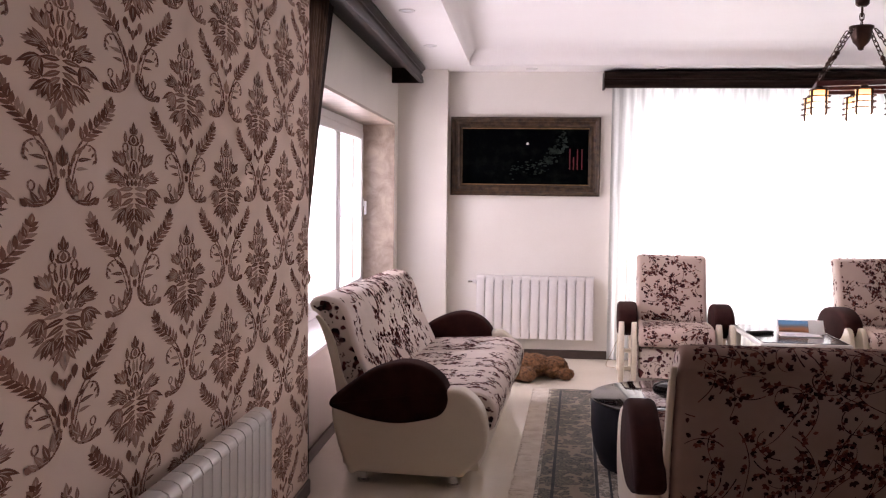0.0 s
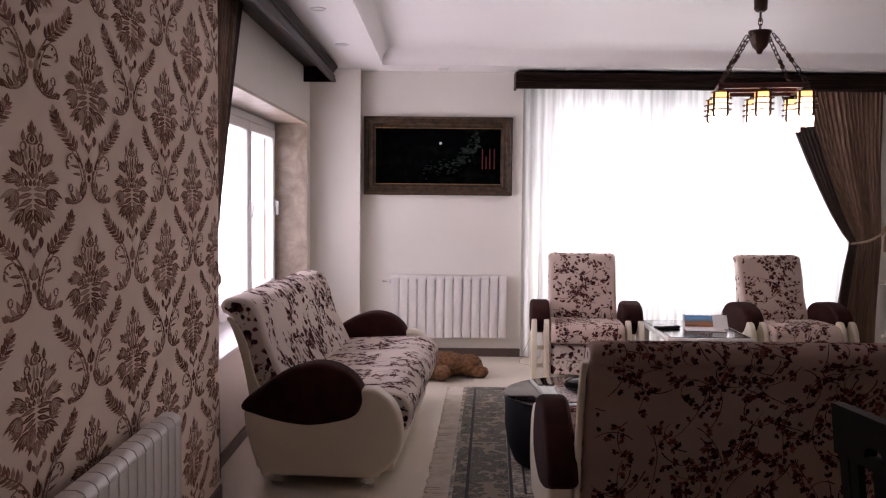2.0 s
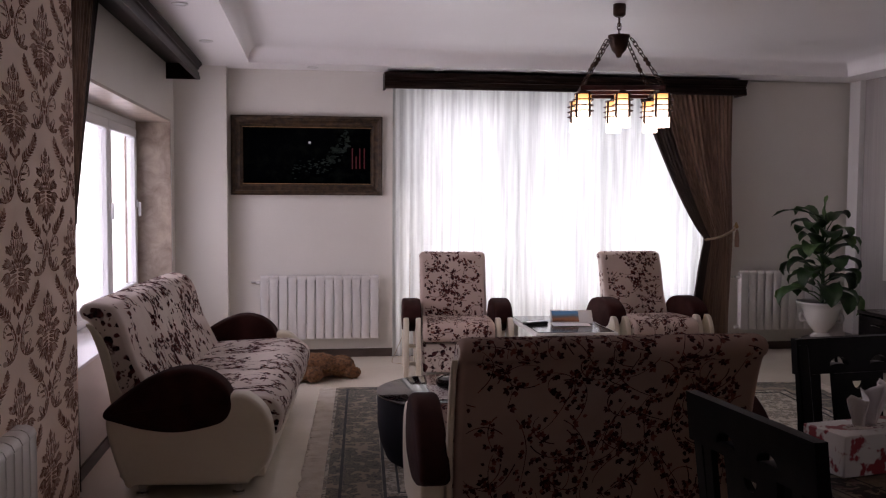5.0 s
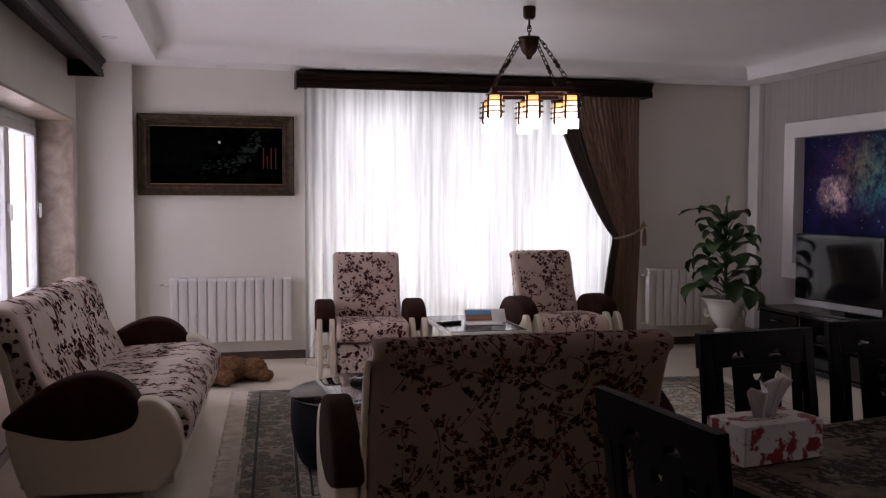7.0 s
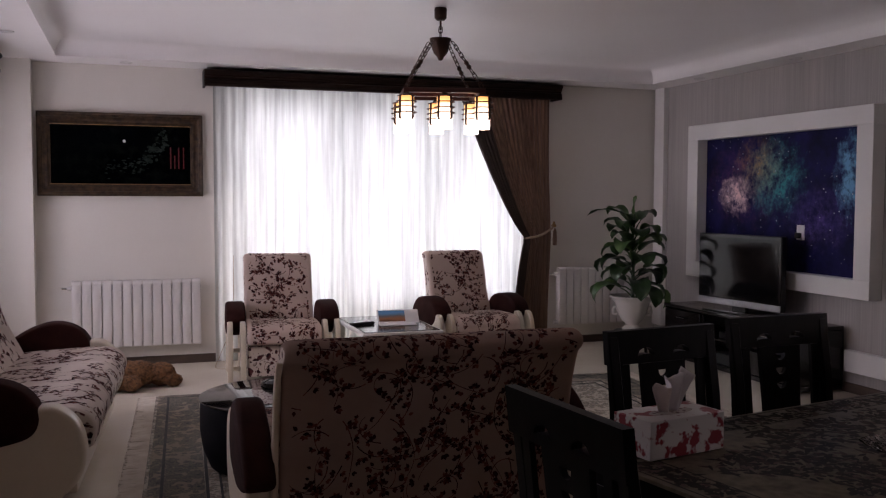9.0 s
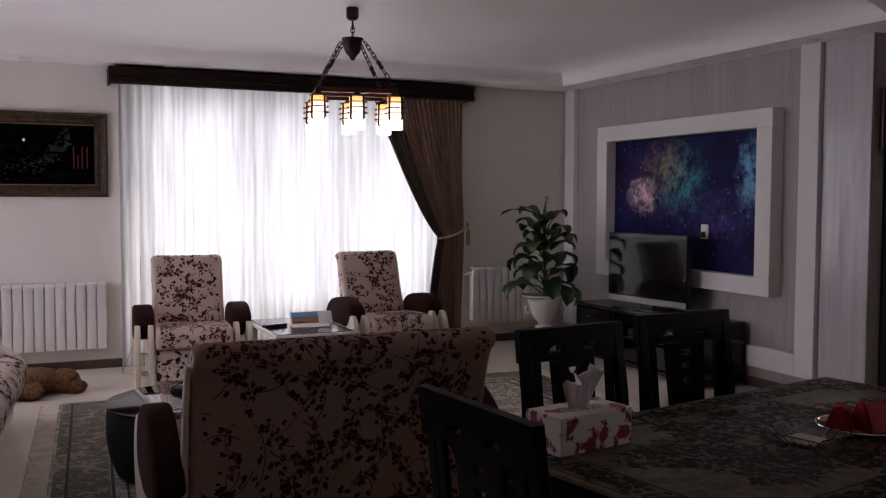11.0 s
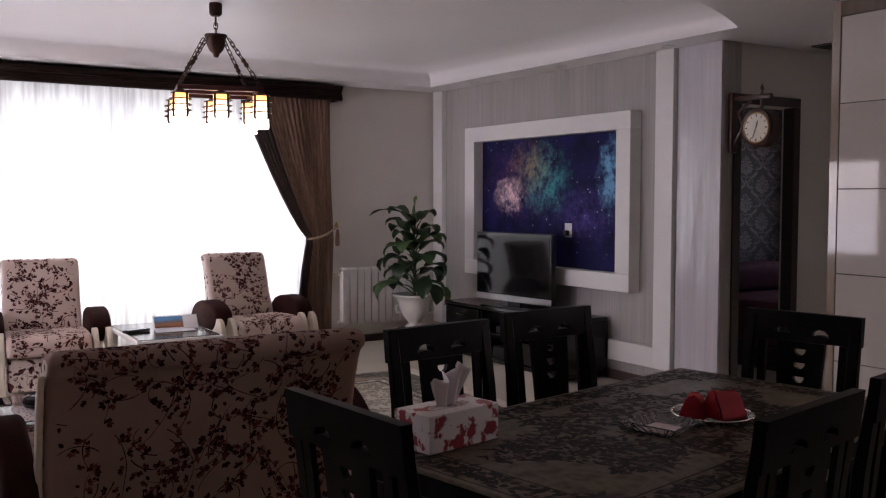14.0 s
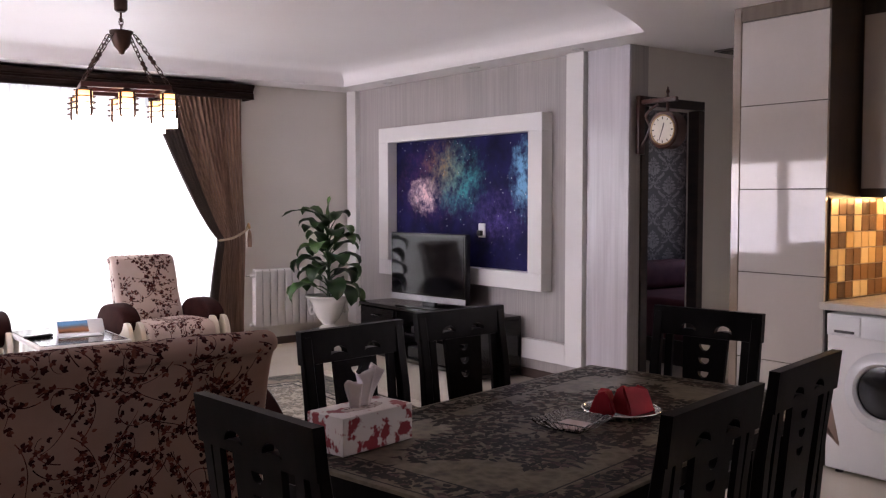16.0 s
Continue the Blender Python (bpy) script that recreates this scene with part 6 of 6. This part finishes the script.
def table_ware():
    p = DT @ Vector((2.625, 1.572, 0))
    pl = thing("plate", pose(p.x, p.y, TZ), "glass plate with a silver rim", "plate")
    part("dish", lathe(B(), [(0, 0), (0.07, 0), (0.105, 0.014), (0.126, 0.020), (0.127, 0.023), (0.105, 0.018), (0.07, 0.005), (0, 0.005)], 40), M["glass_ware"], pl)
    part("rim", tube(B(), [(0.126 * math.cos(a), 0.126 * math.sin(a), 0.0225) for a in np.linspace(0, 2 * math.pi, 40, endpoint=False)], 0.003, 6, True), M["chrome"], pl, "silver rim")
    cloth = varied("red_cloth", (0.30, 0.004, 0.012), (0.46, 0.008, 0.020), 12, 0.8, grain=300, bump=0.4)
    for dx, dy, rz, s in ((-0.050, 0.030, 25, 0.86), (0.028, -0.022, -10, 1.0)):
        n = thing("napkin", pose(p.x + dx, p.y + dy, TZ + 0.012, 0, 0, rz + 11), "folded red cloth napkin standing on the plate", "napkin", "red napkins")
        bm = B()
        q = 0.062 * s
        pts = [(-q, -q * 0.8, 0), (q, -q * 0.8, 0), (q, q * 0.8, 0), (-q, q * 0.8, 0), (-q * 1.02, -q * 0.25, 0.092 * s), (q * 0.9, -q * 0.35, 0.078 * s), (q * 0.75, q * 0.4, 0.074 * s), (-q * 0.8, q * 0.45, 0.084 * s), (0, -q * 0.1, 0.074 * s)]
        vs = [bm.verts.new(c) for c in pts]
        for f in ((0, 1, 5, 8, 4), (1, 2, 6, 5), (2, 3, 7, 8, 6), (3, 0, 4, 7), (5, 6, 8), (4, 8, 7), (3, 2, 1, 0)):
            bm.faces.new([vs[i] for i in f])
        bmesh.ops.bevel(bm, geom=bm.edges[:], offset=0.006, segments=2, affect="EDGES")
        bmesh.ops.subdivide_edges(bm, edges=bm.edges[:], cuts=2, use_grid_fill=True)
        for v in bm.verts:
            if v.co.z > 0.004:
                v.co += Vector((noise.noise(v.co * 30), noise.noise(v.co * 30 + Vector((5, 1, 2))), noise.noise(v.co * 25))) * 0.008
        part("cloth", bm, cloth, n, smooth=50)
    c = DT @ Vector((2.383, 1.597, 0))
    cr = thing("crystal_dish", pose(c.x, c.y, TZ, 0, 0, 11 + 4), "square cut-crystal dish on the table", "dish")
    bm = B()
    rings = []
    side = 12
    # square rings, faceted along each side, from the foot up over the rim and down to the well
    for r, z, cut in ((0.056, 0.0, 0), (0.061, 0.004, 0.001), (0.077, 0.016, 0.003), (0.091, 0.030, 0.003), (0.086, 0.033, 0.003), (0.070, 0.018, 0.003), (0.057, 0.009, 0.001), (0.052, 0.008, 0)):
        ring = []
        for q in range(4):
            for i in range(side):
                u = -1 + 2 * i / side
                push = cut if i % 2 else -cut
                w = Vector((r + (push if i else cut), u * r, z + (0.002 if i % 2 and cut > 0.002 else 0)))
                ring.append(bm.verts.new(Matrix.Rotation(q * math.pi / 2, 3, "Z") @ w))
        rings.append(ring)
    per = 4 * side
    for a, b in zip(rings, rings[1:]):
        for i in range(per):
            bm.faces.new((a[i], a[(i + 1) % per], b[(i + 1) % per], b[i]))
    bm.faces.new(rings[0][::-1])
    bm.faces.new(rings[-1])
    bmesh.ops.triangulate(bm, faces=bm.faces[:])
    bmesh.ops.recalc_face_normals(bm, faces=bm.faces[:])
    part("dish", bm, Mat("cut_crystal", (0.96, 0.95, 0.96), 0.01, 0.0, Transmission_Weight=1.0, IOR=1.56).m, cr, smooth=None)
    # added sheet: the pinkish reflection in the dish, put into its colour
    liner = varied("pink_reflection", (0.50, 0.38, 0.36), (0.62, 0.50, 0.47), 40, 0.35, 0.3)
    part("liner", box(B(), -0.050, 0.050, -0.050, 0.050, 0.0095, 0.0115, 0.001, 1), liner, cr, "pinkish sheet that paints a reflection in the well")


M["glass_ware"] = glass_material("cut_glass", (0.95, 0.96, 0.97), 0.03)
table_ware()

# ---- hall: doorway, clock ----
def doorway():
    top = tagged(new("door_1"), "dark brown door casing round an open doorway", "door", kind="structure")
    y0, y1 = HALL_Y - 0.016, HALL_Y + 0.08
    part("casing", box(B(), 5.222, 5.298, y0, y1, 0, 2.12, 0.004, 1), M["dark_wood"], top)
    part("casing", box(B(), 5.865, 5.94, y0, y1, 0, 2.12, 0.004, 1), M["dark_wood"], top)
    part("head_casing", box(B(), 5.222, 5.94, y0, y1, 2.121, 2.19, 0.004, 1), M["dark_wood"], top)
    bed = thing("bed", pose(6.45, 4.95, 0), "bed with a plum red cover in the next room", "bed")
    cover = varied("plum_cover", (0.09, 0.022, 0.034), (0.16, 0.045, 0.058), 6, 0.8, grain=200, bump=0.4)
    part("mattress", box(B(), 0, 1.35, 0, 1.2, 0.22, 0.58, 0.05, 3), cover, bed, "plum red cover")
    part("base", box(B(), 0.02, 1.33, 0.02, 1.18, 0.0, 0.219, 0.01, 1), M["dark_wood"], bed)
    part("pillow", box(B(), 0.1, 1.2, 0.85, 1.2, 0.581, 0.84, 0.07, 4), cover, bed)


doorway()


def station_clock():
    x, y, z = 5.20, 4.25, 1.93
    top = thing("wall_clock", pose(x, y, z), "round two-faced brown station clock on a wall bracket", "clock")
    wood = varied("red_brown_wood", (0.045, 0.015, 0.010), (0.09, 0.032, 0.02), 8, 0.3, grain=60)
    part("wall_plate", box(B(), -0.035, 0.035, HALL_Y - y - 0.035, HALL_Y - y, -0.16, 0.26, 0.010, 2), wood, top)
    part("bracket_arm", box(B(), -0.016, 0.016, -0.08, HALL_Y - y - 0.035, 0.195, 0.228, 0.006, 2), wood, top)
    part("finial", lathe(B(), [(0, 0.228), (0.012, 0.23), (0.006, 0.25), (0.014, 0.265), (0.003, 0.30), (0, 0.302)], 14), wood, top)
    part("hanger", tube(B(), [(0, 0, 0.196), (0, 0, 0.13)], 0.012, 8), wood, top)
    part("scroll", tube(B(), spline([(0, HALL_Y - y - 0.03, -0.10), (0, 0.16, 0.02), (0, 0.19, 0.12), (0, 0.08, 0.19)], 20), 0.010, 8), wood, top)
    ring = part("case", lathe(B(), [(0, -0.05), (0.115, -0.05), (0.140, -0.058), (0.150, -0.045), (0.146, 0.0), (0.150, 0.045), (0.140, 0.058), (0.115, 0.05), (0, 0.05)], 48), wood, top)
    small = Matrix.Diagonal((0.88, 0.88, 1, 1))
    ring.matrix_basis = pose(0, 0, 0, 0, 90, 0) @ small
    dial = varied("ivory_dial", (0.68, 0.62, 0.52), (0.76, 0.70, 0.60), 12, 0.4, grain=120)
    d = part("dial", lathe(B(), [(0, 0), (0.112, 0), (0.112, 0.002), (0, 0.003)], 48), dial, top, "ivory dial")
    d.matrix_basis = pose(-0.0505, 0, 0, 0, -90, 0) @ small
    def flat_bar(name, ang, r0, r1, w, h):
        bm = box(B(), -w / 2, w / 2, r0, r1, 0, 0.0012)
        ob = part(name, bm, M["black_plastic"], d)
        ob.matrix_basis = pose(0, 0, h, 0, 0, ang)
    for k in range(12):
        flat_bar("hour_mark", -30 * k, 0.084, 0.102, 0.006 if k % 3 else 0.010, 0.0031)
    # local +x of the turned dial points up; hands stand near half past twelve
    flat_bar("hour_pointer", -105, 0.0, 0.055, 0.008, 0.0045)
    flat_bar("minute_pointer", 70, 0.0, 0.085, 0.006, 0.006)
    bez = part("bezel", tube(B(), [(0.114 * math.cos(a), 0.114 * math.sin(a), 0) for a in np.linspace(0, 2 * math.pi, 48, endpoint=False)], 0.006, 8, True), M["brass"], top, "brass bezel")
    bez.matrix_basis = pose(-0.052, 0, 0, 0, -90, 0) @ small


station_clock()

# vent and downlights in the lowered ceiling
def vent(m):
    top = thing("ceiling_vent", m, "grey slatted ceiling vent", "vent")
    part("frame", box(B(), -0.22, 0.22, -0.12, 0.12, -0.012, -0.0005, 0.003, 1), varied("grey_metal", (0.12, 0.11, 0.11), (0.18, 0.17, 0.17), 9, 0.5), top)
    for k in range(7):
        y = -0.09 + 0.03 * k
        part("slat", box(B(), -0.20, 0.20, y - 0.008, y + 0.008, -0.018, -0.0125), M["black_plastic"], top)


vent(pose(6.05, 4.22, SOFFIT))


def downlight(x, y):
    top = thing("downlight", pose(x, y, SOFFIT), "small round recessed ceiling spot, switched off", "downlight", "ceiling spots")
    part("ring", lathe(B(), [(0.032, -0.0005), (0.050, -0.0005), (0.048, -0.007), (0.036, -0.008), (0.032, -0.004)], 24), M["white_panel"], top)
    part("lens", lathe(B(), [(0, -0.004), (0.0315, -0.003), (0.0315, -0.0008), (0, -0.0008)], 20), M["pvc"], top)


for x, y in ((4.97, 7.4), (4.97, 6.1), (4.97, 4.9), (0.0, 8.15), (1.1, 8.15), (5.75, 3.9), (-0.75, 6.9), (-0.75, 5.6)):
    downlight(x, y)

# ---- kitchen ----
def kitchen():
    taupe = varied("taupe_cabinet", (0.13, 0.095, 0.065), (0.17, 0.125, 0.09), 4, 0.3, grain=80, stretch=(6, 6, 1))
    gloss = varied("ivory_gloss_door", (0.50, 0.455, 0.41), (0.53, 0.485, 0.44), 1.5, 0.05, grain=30, bump=0.004, Coat_Weight=0.3, Coat_Roughness=0.01, Coat_IOR=1.5)
    taupe_gloss = varied("taupe_gloss_strip", (0.26, 0.20, 0.15), (0.30, 0.235, 0.18), 3, 0.08, grain=40, bump=0.01, Coat_Weight=1.0, Coat_Roughness=0.02)
    brown = varied("brown_laminate", (0.040, 0.025, 0.017), (0.062, 0.040, 0.028), 4, 0.3, grain=80, stretch=(6, 6, 1))
    X = 4.66
    t = thing("tall_cabinet", pose(0, 0, 0), "tall ivory gloss kitchen cabinet with flush doors", "cabinet", "kitchen units")
    part("carcass", box(B(), X + 0.021, 5.499, 2.745, 3.335, 0.0, SOFFIT - 0.001, 0.002, 1), brown, t)
    part("side_strip", box(B(), X - 0.002, X + 0.020, 3.285, 3.338, 0.0, SOFFIT - 0.001, 0.002, 1), taupe_gloss, t, "glossy taupe side strip")
    part("head_strip", box(B(), X - 0.002, X + 0.020, 2.745, 3.283, 2.463, SOFFIT - 0.001, 0.002, 1), taupe, t)
    for z0, z1 in ((0.08, 0.535), (0.540, 1.030), (1.035, 1.505), (1.510, 1.980), (1.985, 2.460)):
        part("door_panel", box(B(), X, X + 0.020, 2.745, 3.281, z0, z1, 0.0015, 1), gloss, t, "ivory high-gloss door")
    part("plinth", box(B(), X + 0.02, X + 0.0209, 2.76, 3.28, 0.0, 0.078), M["chrome"], t)
    # mosaic on the niche side
    m = Mat("gold_mosaic", (0.4, 0.25, 0.08), 0.25, 0.4)
    rnd_v = m.t.nodes.new("ShaderNodeObjectInfo").outputs["Random"]
    m.colour(m.ramp(rnd_v, (0.0, (0.07, 0.03, 0.010)), (0.45, (0.22, 0.11, 0.035)), (0.6, (0.55, 0.36, 0.14)), (1.0, (0.80, 0.66, 0.38))))
    ms = tagged(new("mosaic_splashback"), "gold and brown glass mosaic splashback", "splashback", kind="structure")
    part("backing", box(B(), 4.69, 5.499, 2.738, 2.744, 0.905, 1.46), taupe, ms)
    tile = mesh_of("mosaic_tile", box(B(), 0.002, 0.078, -0.006, 0, 0.002, 0.088, 0.002, 1), m.m, 40)
    for i in range(10):
        for j in range(6):
            ob = new("mosaic_tile", tile)
            ob.parent = ms
            ob.location = (4.692 + 0.08 * i, 2.738, 0.910 + 0.091 * j)
    # worktop, washing machine, wall cabinet
    wt = varied("pale_worktop", (0.50, 0.46, 0.42), (0.60, 0.56, 0.51), 20, 0.25, grain=120)
    ob = structure("worktop", box(B(), 4.60, 5.499, -1.0, 2.735, 0.866, 0.904, 0.004, 2), wt, "pale grey kitchen worktop", "worktop")
    wm = thing("washing_machine", pose(4.625, 2.10, 0), "white front-loading washing machine under the worktop", "washing machine")
    part("case", box(B(), 0, 0.56, 0, 0.60, 0.02, 0.852, 0.012, 3), M["white_panel"], wm)
    part("control_panel", box(B(), -0.012, -0.0005, 0.004, 0.596, 0.735, 0.850, 0.004, 2), M["pvc"], wm)
    part("drawer", box(B(), -0.018, -0.0125, 0.41, 0.585, 0.745, 0.840, 0.003, 1), M["pvc"], wm, "detergent drawer")
    part("drawer_grip", box(B(), -0.0195, -0.0182, 0.44, 0.55, 0.752, 0.766), M["black_plastic"], wm)
    k = part("dial", lathe(B(), [(0, 0), (0.024, 0), (0.021, 0.016), (0, 0.017)], 24), M["pvc"], wm)
    k.matrix_basis = pose(-0.0122, 0.20, 0.79, 0, -90)
    dr = part("door_ring", lathe(B(), [(0.135, 0.0), (0.205, 0.0), (0.205, 0.012), (0.180, 0.032), (0.150, 0.036), (0.135, 0.02)], 48), M["pvc"], wm, "round white door ring")
    dr.matrix_basis = pose(-0.0005, 0.285, 0.47, 0, -90)
    gl = part("door_glass", lathe(B(), [(0, 0.02), (0.08, 0.018), (0.134, 0.010), (0.134, 0.002), (0, 0.002)], 40), M["black_gloss"], wm, "dark door glass")
    gl.matrix_basis = pose(-0.0007, 0.285, 0.47, 0, -90)
    for y in (0.06, 0.54):
        for x in (0.05, 0.5):
            part("foot", lathe(B(), [(0, 0), (0.022, 0), (0.02, 0.02), (0, 0.0205)], 14, (x, y, 0)), M["black_plastic"], wm)
    b = thing("base_cabinet", pose(4.625, 0, 0), "ivory gloss base cabinet under the worktop", "cabinet", "kitchen units")
    part("carcass", box(B(), 0.021, 0.86, -1.0, 2.09, 0.0, 0.862), taupe, b)
    for y in (-0.99, -0.37, 0.25, 0.87, 1.49):
        part("door_panel", box(B(), 0, 0.02, y, y + 0.596, 0.09, 0.855, 0.002, 1), gloss, b)
    w = thing("wall_cabinet", pose(4.97, 0, 0), "dark framed wall cabinet with ivory doors", "cabinet", "kitchen units")
    part("carcass", box(B(), 0.021, 0.529, 1.50, 2.735, 1.462, SOFFIT - 0.001, 0.002, 1), brown, w)
    for y in (1.52, 2.13):
        part("door_panel", box(B(), 0, 0.02, y, y + 0.59, 1.51, 2.455, 0.002, 1), gloss, w)
    ob = thing("under_cabinet_light", pose(5.20, 2.20, 1.461), "slim lit strip under the wall cabinet", "strip light")
    em = Mat("warm_light_strip", (1, 0.8, 0.5), 0.5)
    em.put(em.b.inputs["Emission Color"], (1.0, 0.66, 0.28))
    em.b.inputs["Emission Strength"].default_value = 18.0
    part("tube", box(B(), -0.02, 0.02, -0.60, 0.50, -0.022, -0.001, 0.004, 1), em.m, ob)


kitchen()
